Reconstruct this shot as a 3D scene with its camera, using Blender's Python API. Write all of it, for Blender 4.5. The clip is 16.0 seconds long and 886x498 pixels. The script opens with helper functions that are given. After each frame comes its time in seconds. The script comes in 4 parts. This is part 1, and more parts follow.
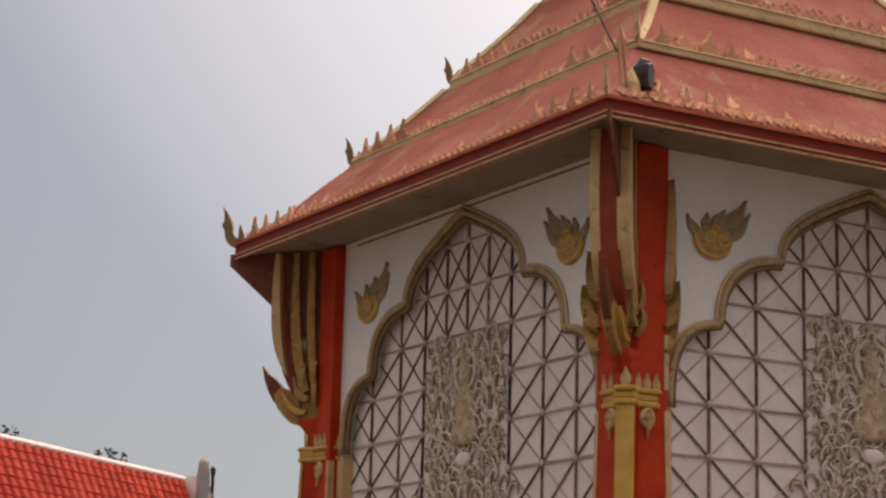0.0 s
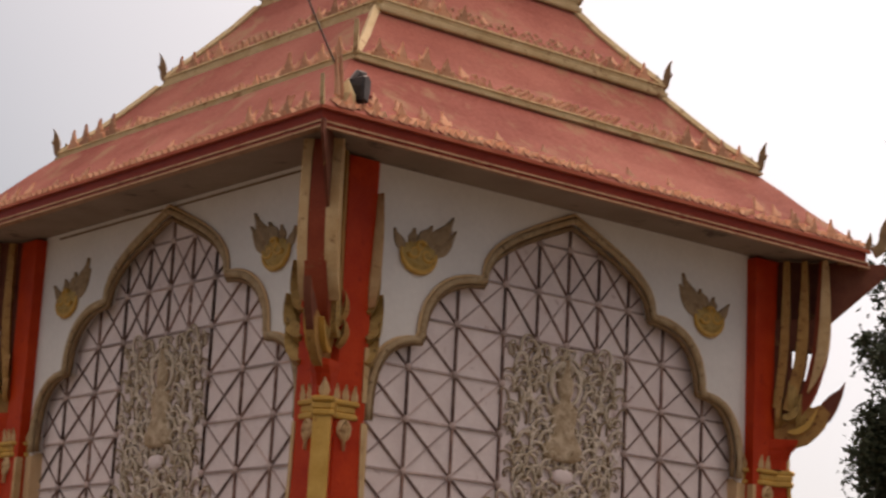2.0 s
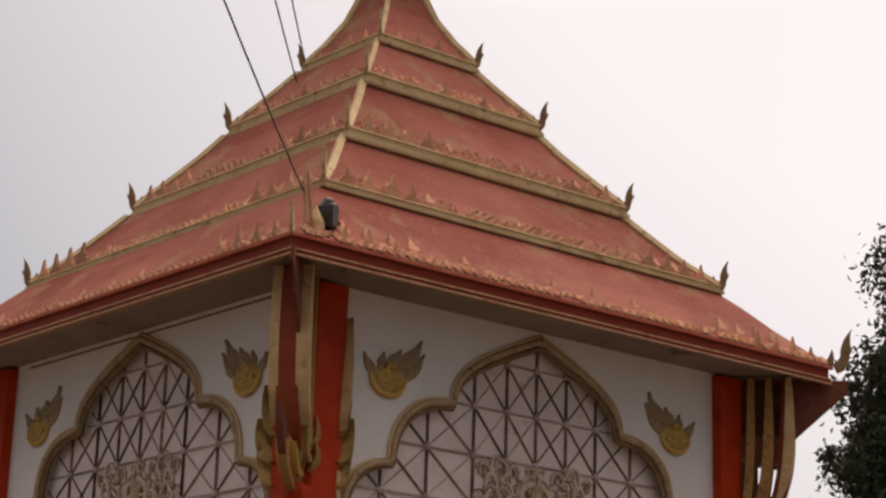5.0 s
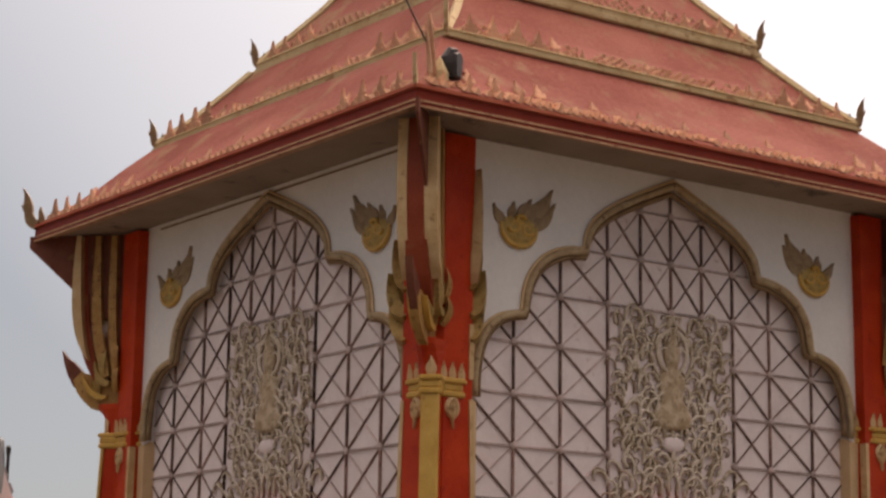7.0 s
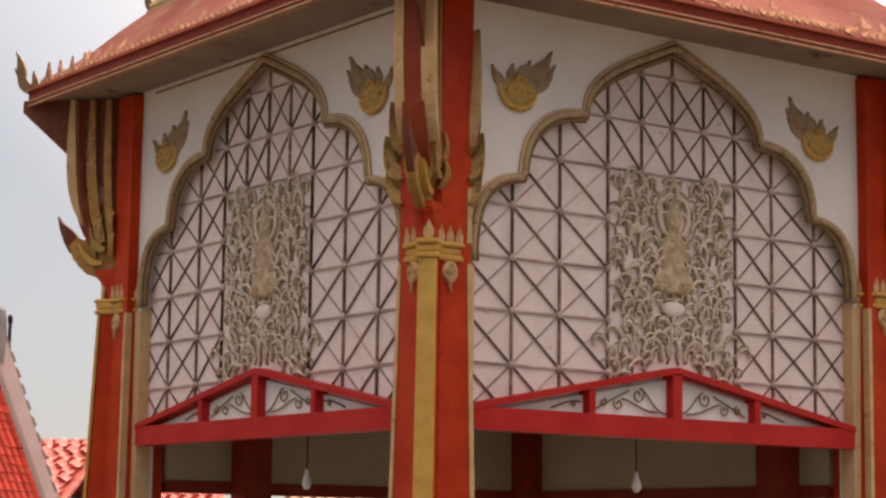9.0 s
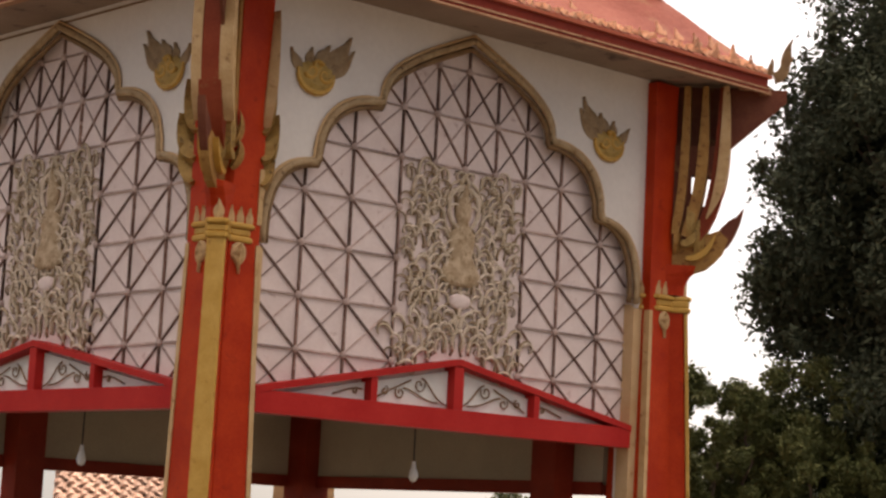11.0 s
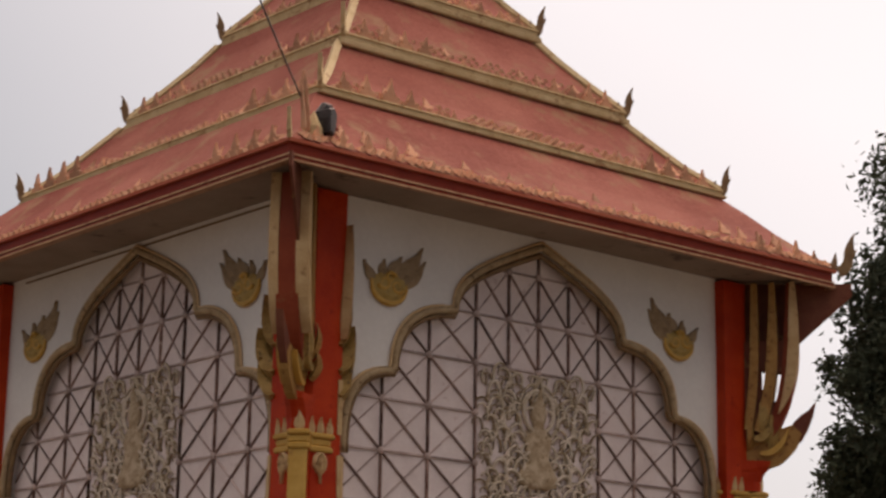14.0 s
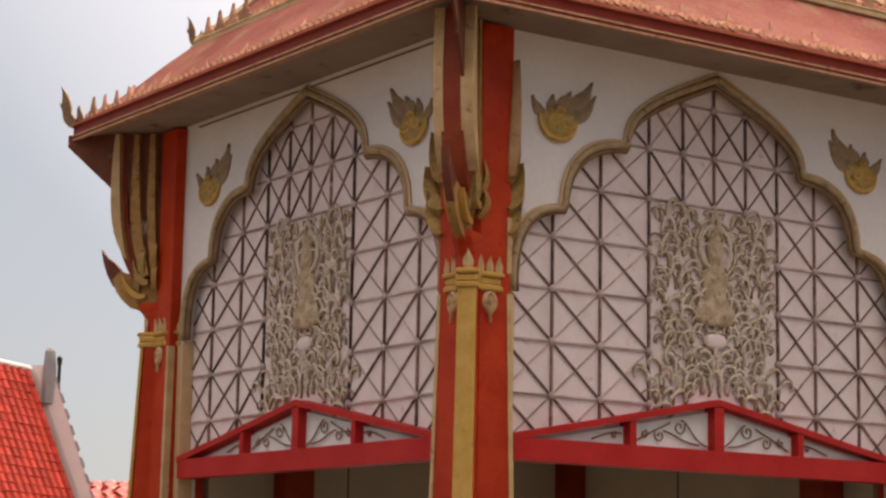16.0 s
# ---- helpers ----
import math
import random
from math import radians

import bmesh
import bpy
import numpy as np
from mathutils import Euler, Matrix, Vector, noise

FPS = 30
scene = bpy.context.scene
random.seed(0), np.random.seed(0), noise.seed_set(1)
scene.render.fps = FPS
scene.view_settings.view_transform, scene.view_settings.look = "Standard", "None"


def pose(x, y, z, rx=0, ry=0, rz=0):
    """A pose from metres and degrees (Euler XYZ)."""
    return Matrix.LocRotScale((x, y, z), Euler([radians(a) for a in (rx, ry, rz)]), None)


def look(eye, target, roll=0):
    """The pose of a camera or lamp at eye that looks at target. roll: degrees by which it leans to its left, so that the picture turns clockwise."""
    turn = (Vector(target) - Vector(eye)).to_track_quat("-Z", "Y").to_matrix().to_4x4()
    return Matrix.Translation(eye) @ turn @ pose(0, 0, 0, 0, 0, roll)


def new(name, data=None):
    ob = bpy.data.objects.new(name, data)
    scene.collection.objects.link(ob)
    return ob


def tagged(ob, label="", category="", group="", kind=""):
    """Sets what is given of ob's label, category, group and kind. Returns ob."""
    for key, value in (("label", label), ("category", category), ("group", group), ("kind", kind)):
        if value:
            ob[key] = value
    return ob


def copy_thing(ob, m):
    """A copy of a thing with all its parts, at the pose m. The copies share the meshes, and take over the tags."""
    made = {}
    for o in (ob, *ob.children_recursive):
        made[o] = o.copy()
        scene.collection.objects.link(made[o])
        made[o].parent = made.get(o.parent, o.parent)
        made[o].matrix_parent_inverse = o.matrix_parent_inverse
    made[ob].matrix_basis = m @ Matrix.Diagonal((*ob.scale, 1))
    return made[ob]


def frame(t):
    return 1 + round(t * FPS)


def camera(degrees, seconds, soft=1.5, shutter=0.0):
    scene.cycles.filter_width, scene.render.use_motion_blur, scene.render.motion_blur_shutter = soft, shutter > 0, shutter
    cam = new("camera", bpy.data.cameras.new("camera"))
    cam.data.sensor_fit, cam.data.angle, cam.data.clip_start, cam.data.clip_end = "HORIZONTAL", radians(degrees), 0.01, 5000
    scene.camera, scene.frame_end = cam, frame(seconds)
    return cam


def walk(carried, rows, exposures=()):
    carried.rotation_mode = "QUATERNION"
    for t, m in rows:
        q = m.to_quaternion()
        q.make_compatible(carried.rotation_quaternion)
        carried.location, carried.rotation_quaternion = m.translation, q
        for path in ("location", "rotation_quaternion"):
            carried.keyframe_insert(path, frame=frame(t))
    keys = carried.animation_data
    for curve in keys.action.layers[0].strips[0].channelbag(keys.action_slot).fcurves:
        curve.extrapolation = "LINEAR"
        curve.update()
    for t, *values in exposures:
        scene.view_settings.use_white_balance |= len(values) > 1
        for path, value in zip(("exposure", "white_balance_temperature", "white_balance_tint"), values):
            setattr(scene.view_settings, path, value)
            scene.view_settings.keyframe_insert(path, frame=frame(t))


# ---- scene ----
cam = camera(23.78, 16.0, soft=2.5, shutter=0.3)

# time, x, y, z, yaw, pitch, roll of a hand-held camera with a long lens
PATH = [
    (0.0, -8.206, -11.412, 1.557, -30.40, 12.17, 1.42),
    (0.5, -8.196, -11.410, 1.570, -31.45, 12.35, 1.38),
    (1.0, -8.178, -11.374, 1.595, -33.90, 12.19, 1.72),
    (1.5, -8.170, -11.365, 1.620, -35.96, 12.43, 2.22),
    (2.0, -8.206, -11.371, 1.620, -38.65, 12.49, 2.93),
    (2.5, -8.246, -11.397, 1.599, -40.54, 12.77, 3.51),
    (3.0, -8.287, -11.429, 1.587, -41.84, 13.05, 2.66),
    (3.5, -8.344, -11.481, 1.589, -41.18, 14.28, 1.81),
    (3.7, -8.363, -11.499, 1.606, -41.03, 14.83, 1.36),
    (5.8, -8.384, -11.519, 1.585, -38.81, 15.89, 2.05),
    (6.0, -8.385, -11.516, 1.615, -38.31, 15.16, 1.50),
    (6.5, -8.310, -11.447, 1.651, -36.70, 13.26, 0.73),
    (7.0, -8.222, -11.355, 1.667, -35.97, 11.55, 0.80),
    (7.5, -8.147, -11.280, 1.652, -35.81, 9.91, 0.38),
    (8.0, -8.096, -11.232, 1.635, -35.78, 8.85, 0.37),
    (8.2, -8.066, -11.219, 1.634, -35.56, 8.48, 0.34),
    (10.3, -8.055, -11.203, 1.678, -38.84, 7.65, 2.69),
    (10.5, -8.052, -11.194, 1.672, -39.77, 7.54, 3.03),
    (11.0, -8.072, -11.184, 1.656, -41.79, 7.83, 2.92),
    (11.5, -8.145, -11.215, 1.637, -42.28, 8.64, 2.34),
    (12.0, -8.208, -11.247, 1.612, -42.18, 10.11, 1.68),
    (12.5, -8.252, -11.269, 1.583, -42.15, 11.44, 0.69),
    (13.0, -8.292, -11.289, 1.553, -41.77, 12.70, 0.42),
    (13.5, -8.304, -11.305, 1.532, -41.18, 13.73, 0.53),
    (14.0, -8.290, -11.310, 1.515, -39.89, 13.73, 0.95),
    (14.5, -8.194, -11.291, 1.514, -37.08, 12.95, 0.91),
    (15.0, -8.065, -11.282, 1.540, -35.28, 11.75, 0.85),
    (15.5, -8.003, -11.255, 1.538, -34.87, 10.27, 1.57),
    (16.0, -7.974, -11.240, 1.528, -34.42, 9.36, 1.04),
]


def aim(x, y, z, yaw, pitch, roll):
    return Matrix.Translation((x, y, z)) @ pose(0, 0, 0, 90 + pitch, 0, yaw) @ pose(0, 0, 0, 0, 0, roll)


EXPOSURES = [(0.0, 0.95, 6920, 17), (1.5, 0.92, 6920, 17), (3.0, 0.68, 6920, 17), (3.7, 0.62, 6920, 17), (6.0, 0.62, 6920, 17), (7.0, 0.98, 6920, 17), (8.0, 1.33, 6920, 17), (10.3, 1.42, 7170, 17), (11.0, 1.38, 7170, 17),
             (12.0, 1.08, 7170, 17), (13.0, 0.72, 6920, 17), (13.8, 0.66, 6920, 17), (14.5, 0.80, 6920, 17), (15.5, 1.20, 6920, 17), (16.0, 1.35, 6920, 17)]
walk(cam, [(r[0], aim(*r[1:])) for r in PATH], EXPOSURES)
import functools

# ---------------- world and light ----------------
world = bpy.data.worlds.new("overcast_sky")
scene.world = world
world.use_nodes = True
wn, wl = world.node_tree.nodes, world.node_tree.links
wn.clear()
SUN_ELEV, SUN_AZ = radians(38), radians(62)      # veiled sun, azimuth clockwise from +y
SUN_DIR = Vector((math.sin(SUN_AZ) * math.cos(SUN_ELEV), math.cos(SUN_AZ) * math.cos(SUN_ELEV), math.sin(SUN_ELEV)))
w_out = wn.new("ShaderNodeOutputWorld")
w_bg = wn.new("ShaderNodeBackground")
sky = wn.new("ShaderNodeTexSky")
sky.sky_type, sky.sun_disc = "NISHITA", False
sky.sun_elevation, sky.sun_rotation = SUN_ELEV, SUN_AZ
sky_gain = wn.new("ShaderNodeVectorMath")
sky_gain.operation = "SCALE"
sky_gain.inputs["Scale"].default_value = 0.07
coord = wn.new("ShaderNodeTexCoord")
dot = wn.new("ShaderNodeVectorMath")
dot.operation = "DOT_PRODUCT"
dot.inputs[1].default_value = SUN_DIR
ramp = wn.new("ShaderNodeValToRGB")
ramp.color_ramp.elements[0].position, ramp.color_ramp.elements[0].color = 0.30, (0.125, 0.137, 0.152, 1)
ramp.color_ramp.elements[1].position, ramp.color_ramp.elements[1].color = 0.92, (0.68, 0.665, 0.665, 1)
mid = ramp.color_ramp.elements.new(0.72)
mid.color = (0.205, 0.221, 0.236, 1)
cloud = wn.new("ShaderNodeTexNoise")
cloud.inputs["Scale"].default_value, cloud.inputs["Detail"].default_value = 2.2, 3.0
veil = wn.new("ShaderNodeMix")
veil.data_type = "RGBA"
veil.blend_type = "MULTIPLY"
veil.inputs["Factor"].default_value = 0.16
mixw = wn.new("ShaderNodeMix")
mixw.data_type = "RGBA"
mixw.inputs["Factor"].default_value = 0.86
wl.new(sky.outputs["Color"], sky_gain.inputs[0])
wl.new(coord.outputs["Generated"], dot.inputs[0])
wl.new(dot.outputs["Value"], ramp.inputs["Fac"])
wl.new(coord.outputs["Generated"], cloud.inputs["Vector"])
wl.new(ramp.outputs["Color"], veil.inputs["A"])
wl.new(cloud.outputs["Fac"], veil.inputs["B"])
wl.new(sky_gain.outputs["Vector"], mixw.inputs["A"])
sep = wn.new("ShaderNodeSeparateXYZ")
lift = wn.new("ShaderNodeMapRange")
lift.inputs["From Min"].default_value, lift.inputs["From Max"].default_value = 0.38, 1.0
lift.inputs["To Min"].default_value, lift.inputs["To Max"].default_value = 0.0, 1.0
warm = wn.new("ShaderNodeMix")             # an overcast dome is brightest overhead, and a little warm there
warm.data_type = "RGBA"
warm.inputs["A"].default_value, warm.inputs["B"].default_value = (1, 1, 1, 1), (9.6, 7.9, 6.5, 1)
dome = wn.new("ShaderNodeVectorMath")
dome.operation = "MULTIPLY"
wl.new(coord.outputs["Generated"], sep.inputs[0])
wl.new(sep.outputs["Z"], lift.inputs["Value"])
wl.new(lift.outputs["Result"], warm.inputs["Factor"])
wl.new(warm.outputs["Result"], dome.inputs[1])
wl.new(veil.outputs["Result"], dome.inputs[0])
wl.new(dome.outputs["Vector"], mixw.inputs["B"])
wl.new(mixw.outputs["Result"], w_bg.inputs["Color"])
wl.new(w_bg.outputs["Background"], w_out.inputs["Surface"])
w_bg.inputs["Strength"].default_value = 1.0

sun_lamp = bpy.data.lights.new("sun", "SUN")
sun_lamp.energy, sun_lamp.angle, sun_lamp.color = 0.5, radians(25), (1.0, 0.95, 0.88)
sun_ob = new("sun", sun_lamp)
sun_ob.matrix_world = look(SUN_DIR * 40, (0, 0, 0))


# ---------------- materials ----------------
def material(name, base, other, rough=0.6, metal=0.0, scale=6.0, fine=60.0, bump=0.15, spread=0.5, wear=None, wear_at=0.62, per_piece=0.0):
    """Two-scale noise between two colours, optional wear colour, fine relief, chance tint per piece."""
    m = bpy.data.materials.new(name)
    m.use_nodes = True
    n, l = m.node_tree.nodes, m.node_tree.links
    b = n["Principled BSDF"]
    b.inputs["Roughness"].default_value, b.inputs["Metallic"].default_value = rough, metal
    b.inputs["Specular IOR Level"].default_value = 0.35 if rough < 0.45 else (0.2 if rough < 0.7 else 0.08)
    tc = n.new("ShaderNodeTexCoord")
    big, small = n.new("ShaderNodeTexNoise"), n.new("ShaderNodeTexNoise")
    big.inputs["Scale"].default_value, big.inputs["Detail"].default_value = scale, 6
    small.inputs["Scale"].default_value, small.inputs["Detail"].default_value = fine, 4
    for k in (big, small):
        l.new(tc.outputs["Object"], k.inputs["Vector"])
    add = n.new("ShaderNodeMath")
    add.operation = "MULTIPLY_ADD"
    add.inputs[1].default_value = 0.45
    l.new(small.outputs["Fac"], add.inputs[0])
    l.new(big.outputs["Fac"], add.inputs[2])
    r = n.new("ShaderNodeMapRange")
    r.inputs["From Min"].default_value, r.inputs["From Max"].default_value = 0.72 - spread * 0.5, 0.72 + spread * 0.5
    l.new(add.outputs["Value"], r.inputs["Value"])
    mix = n.new("ShaderNodeMix")
    mix.data_type = "RGBA"
    mix.inputs["A"].default_value, mix.inputs["B"].default_value = (*base, 1), (*other, 1)
    l.new(r.outputs["Result"], mix.inputs["Factor"])
    colour = mix.outputs["Result"]
    if wear:
        w = n.new("ShaderNodeTexNoise")
        w.inputs["Scale"].default_value, w.inputs["Detail"].default_value, w.inputs["Roughness"].default_value = scale * 1.7, 9, 0.68
        l.new(tc.outputs["Object"], w.inputs["Vector"])
        wr = n.new("ShaderNodeMapRange")
        wr.inputs["From Min"].default_value, wr.inputs["From Max"].default_value = wear_at, wear_at + 0.1
        l.new(w.outputs["Fac"], wr.inputs["Value"])
        wm = n.new("ShaderNodeMix")
        wm.data_type = "RGBA"
        wm.inputs["B"].default_value = (*wear, 1)
        l.new(colour, wm.inputs["A"])
        l.new(wr.outputs["Result"], wm.inputs["Factor"])
        colour = wm.outputs["Result"]
    if per_piece:
        info = n.new("ShaderNodeObjectInfo")
        hs = n.new("ShaderNodeHueSaturation")
        pr = n.new("ShaderNodeMapRange")
        pr.inputs["To Min"].default_value, pr.inputs["To Max"].default_value = 1 - per_piece, 1 + per_piece
        l.new(info.outputs["Random"], pr.inputs["Value"])
        l.new(pr.outputs["Result"], hs.inputs["Value"])
        l.new(colour, hs.inputs["Color"])
        colour = hs.outputs["Color"]
    l.new(colour, b.inputs["Base Color"])
    bp = n.new("ShaderNodeBump")
    bp.inputs["Strength"].default_value, bp.inputs["Distance"].default_value = bump, 0.02
    l.new(add.outputs["Value"], bp.inputs["Height"])
    l.new(bp.outputs["Normal"], b.inputs["Normal"])
    return m


M_WHITE = material("white_wall_paint", (0.69, 0.655, 0.63), (0.80, 0.765, 0.735), 0.8, scale=1.6, fine=25, bump=0.08, wear=(0.52, 0.47, 0.42), wear_at=0.64)
# soffit colour is darkened to carry part of the shade under the eave
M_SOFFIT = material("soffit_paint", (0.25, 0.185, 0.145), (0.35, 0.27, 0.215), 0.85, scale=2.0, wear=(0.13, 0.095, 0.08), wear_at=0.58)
M_RED = material("red_gloss_paint", (0.36, 0.025, 0.005), (0.49, 0.048, 0.010), 0.38, scale=4, bump=0.08, spread=0.35, wear=(0.26, 0.020, 0.006), wear_at=0.60)
M_PETAL = material("dark_red_petal", (0.20, 0.030, 0.012), (0.28, 0.055, 0.022), 0.55, scale=5, bump=0.15, wear=(0.26, 0.12, 0.05), wear_at=0.60)
M_BRACKET = material("brown_red_bracket", (0.12, 0.032, 0.020), (0.19, 0.065, 0.035), 0.6, scale=6, bump=0.25, wear=(0.27, 0.15, 0.06), wear_at=0.60)
M_FASCIA = material("fascia_red", (0.185, 0.020, 0.009), (0.26, 0.036, 0.017), 0.45, scale=4, bump=0.1, wear=(0.32, 0.09, 0.055), wear_at=0.66)
M_TRIMRED = material("trim_pink_red", (0.36, 0.07, 0.035), (0.46, 0.13, 0.07), 0.6, scale=5)
M_GOLD = material("gold_paint", (0.48, 0.27, 0.05), (0.60, 0.36, 0.09), 0.40, 0.2, scale=9, bump=0.2, wear=(0.34, 0.16, 0.035), wear_at=0.6)
M_PALEGOLD = material("weathered_gold", (0.46, 0.29, 0.13), (0.60, 0.42, 0.23), 0.6, 0.05, scale=8, bump=0.25, wear=(0.30, 0.17, 0.075), wear_at=0.58)
M_OLIVE = material("tarnished_gilt", (0.28, 0.17, 0.055), (0.44, 0.29, 0.10), 0.48, 0.2, scale=14, bump=0.3, wear=(0.13, 0.08, 0.035), wear_at=0.56)
M_DARKGILT = material("dark_tarnished_gilt", (0.17, 0.10, 0.055), (0.28, 0.18, 0.09), 0.55, 0.15, scale=12, bump=0.3)
M_ROOF = material("red_roof_tiles", (0.200, 0.050, 0.037), (0.315, 0.108, 0.080), 0.85, scale=1.3, fine=30, bump=0.5, spread=0.42, wear=(0.27, 0.140, 0.082), wear_at=0.53)
M_PANEL = material("pinkish_plaster", (0.68, 0.565, 0.545), (0.81, 0.705, 0.685), 0.75, scale=5, fine=50, bump=0.12, wear=(0.50, 0.36, 0.34), wear_at=0.62)
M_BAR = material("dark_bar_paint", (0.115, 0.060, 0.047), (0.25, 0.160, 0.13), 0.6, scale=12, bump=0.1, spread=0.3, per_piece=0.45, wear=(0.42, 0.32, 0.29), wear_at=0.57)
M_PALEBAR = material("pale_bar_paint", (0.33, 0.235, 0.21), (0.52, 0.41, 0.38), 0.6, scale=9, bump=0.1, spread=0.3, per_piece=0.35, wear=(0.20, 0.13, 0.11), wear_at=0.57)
M_BOSS = material("boss_plaster", (0.40, 0.30, 0.27), (0.54, 0.43, 0.40), 0.7, scale=14, per_piece=0.2)
M_CENTRE = material("ochre_relief_plaster", (0.36, 0.26, 0.16), (0.56, 0.44, 0.31), 0.6, 0.05, scale=16, fine=70, bump=0.4, spread=0.3, wear=(0.24, 0.16, 0.08), wear_at=0.55)
M_SHADOWSTRAND = material("stem_gilt", (0.22, 0.15, 0.085), (0.36, 0.27, 0.18), 0.6, scale=12, bump=0.3)
M_RELIEF = material("relief_gilt_plaster", (0.50, 0.41, 0.30), (0.70, 0.60, 0.50), 0.6, 0.05, scale=10, fine=70, bump=0.35, spread=0.3, wear=(0.31, 0.225, 0.13), wear_at=0.55)
M_BEAM = material("crimson_beam_paint", (0.38, 0.014, 0.013), (0.48, 0.030, 0.024), 0.45, scale=4, bump=0.06)
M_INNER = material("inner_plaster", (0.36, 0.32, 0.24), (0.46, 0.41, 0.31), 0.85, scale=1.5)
M_INFILL = material("infill_white", (0.70, 0.70, 0.68), (0.80, 0.80, 0.78), 0.7, scale=6, wear=(0.55, 0.53, 0.5))
M_IRON = material("black_iron", (0.03, 0.028, 0.028), (0.06, 0.05, 0.05), 0.5, 0.4, scale=20)
M_CREAM = material("cream_jamb_paint", (0.54, 0.35, 0.18), (0.64, 0.46, 0.27), 0.55, 0.05, scale=5, wear=(0.42, 0.24, 0.11))
M_HALLTILE = material("hall_roof_tiles", (0.32, 0.026, 0.016), (0.44, 0.050, 0.028), 0.75, scale=1.2, per_piece=0.25, bump=0.2)
M_HOUSETILE = material("faded_red_tiles", (0.40, 0.055, 0.040), (0.56, 0.13, 0.10), 0.5, scale=3, per_piece=0.35, wear=(0.60, 0.32, 0.27), wear_at=0.56)
M_BEIGETILE = material("weathered_tiles", (0.36, 0.22, 0.16), (0.52, 0.38, 0.30), 0.7, scale=1.5, per_piece=0.3, wear=(0.25, 0.12, 0.09))
M_BARGE = material("barge_white", (0.72, 0.64, 0.60), (0.82, 0.75, 0.71), 0.7, scale=2, wear=(0.55, 0.44, 0.40))
M_CEMENT = material("grey_cement", (0.27, 0.27, 0.27), (0.38, 0.38, 0.37), 0.85, scale=3, bump=0.3)
M_GROUND = material("ground_concrete", (0.085, 0.076, 0.062), (0.13, 0.116, 0.094), 0.9, scale=0.4, fine=8, bump=0.2)
M_LEAF = material("dark_foliage", (0.040, 0.050, 0.034), (0.068, 0.080, 0.048), 0.8, scale=1.2, per_piece=0.1)
M_LEAFB = material("shrub_foliage", (0.045, 0.06, 0.018), (0.12, 0.13, 0.045), 0.6, scale=1.5)
M_BARK = material("bark", (0.07, 0.055, 0.04), (0.13, 0.10, 0.08), 0.9, scale=6, bump=0.5)
M_ANTEFIX = material("pink_gold_antefix", (0.44, 0.20, 0.115), (0.60, 0.36, 0.23), 0.7, scale=9, bump=0.2, per_piece=0.35, wear=(0.22, 0.08, 0.04))
M_BRONZE = material("brown_gilt", (0.30, 0.15, 0.045), (0.44, 0.25, 0.08), 0.5, 0.15, scale=12, bump=0.3, wear=(0.16, 0.06, 0.025), wear_at=0.55)
M_KHAKI = material("khaki_gold_band", (0.46, 0.33, 0.17), (0.60, 0.47, 0.28), 0.7, scale=7, bump=0.3, wear=(0.30, 0.17, 0.08), wear_at=0.56)
M_ARCH = material("weathered_arch_gilt", (0.33, 0.22, 0.115), (0.48, 0.36, 0.22), 0.6, 0.05, scale=11, bump=0.3, wear=(0.16, 0.095, 0.045), wear_at=0.55)
M_LEAFGILT = material("dusty_gilt", (0.25, 0.165, 0.09), (0.38, 0.28, 0.18), 0.7, scale=12, bump=0.3, wear=(0.20, 0.13, 0.08), wear_at=0.55)
M_LIP = material("worn_lip_gilt", (0.36, 0.185, 0.10), (0.52, 0.31, 0.18), 0.6, 0.05, scale=7, bump=0.25, wear=(0.24, 0.09, 0.05), wear_at=0.55)
M_ORNAMENT = material("ornament_gilt", (0.34, 0.22, 0.065), (0.50, 0.35, 0.12), 0.5, 0.15, scale=14, bump=0.35, wear=(0.20, 0.12, 0.045), wear_at=0.56)
M_GLASSY = material("lamp_glass", (0.75, 0.75, 0.72), (0.8, 0.8, 0.78), 0.2, scale=4)

for dull in (M_RED, M_BEAM, M_FASCIA):
    dull.node_tree.nodes["Principled BSDF"].inputs["Specular IOR Level"].default_value = 0.14


# ---------------- mesh helpers ----------------
def part(name, bm, mat, parent=None, label="", m=None, smooth=False):
    me = bpy.data.meshes.new(name)
    bmesh.ops.recalc_face_normals(bm, faces=bm.faces)
    bm.to_mesh(me)
    bm.free()
    me.materials.append(mat)
    if smooth:
        for p in me.polygons:
            p.use_smooth = True
    return again(name, me, parent, label, m)


def again(name, me, parent=None, label="", m=None):
    """An object on a mesh that may be shared."""
    ob = new(name, me)
    if parent is not None:
        ob.parent = parent
    if m is not None:
        ob.matrix_basis = m
    if label:
        ob["label"] = label
    return ob


def loft(bm, rings, cap=True, closed=True):
    """Skin rings of equal length."""
    vs = [[bm.verts.new(p) for p in ring] for ring in rings]
    n = len(vs[0])
    for a, b in zip(vs, vs[1:]):
        for i in range(n if closed else n - 1):
            j = (i + 1) % n
            bm.faces.new((a[i], a[j], b[j], b[i]))
    if cap and closed:
        bm.faces.new(vs[0])
        bm.faces.new(list(reversed(vs[-1])))


def box(bm, x0, x1, y0, y1, z0, z1):
    loft(bm, [[(x0, y0, z), (x1, y0, z), (x1, y1, z), (x0, y1, z)] for z in (z0, z1)])


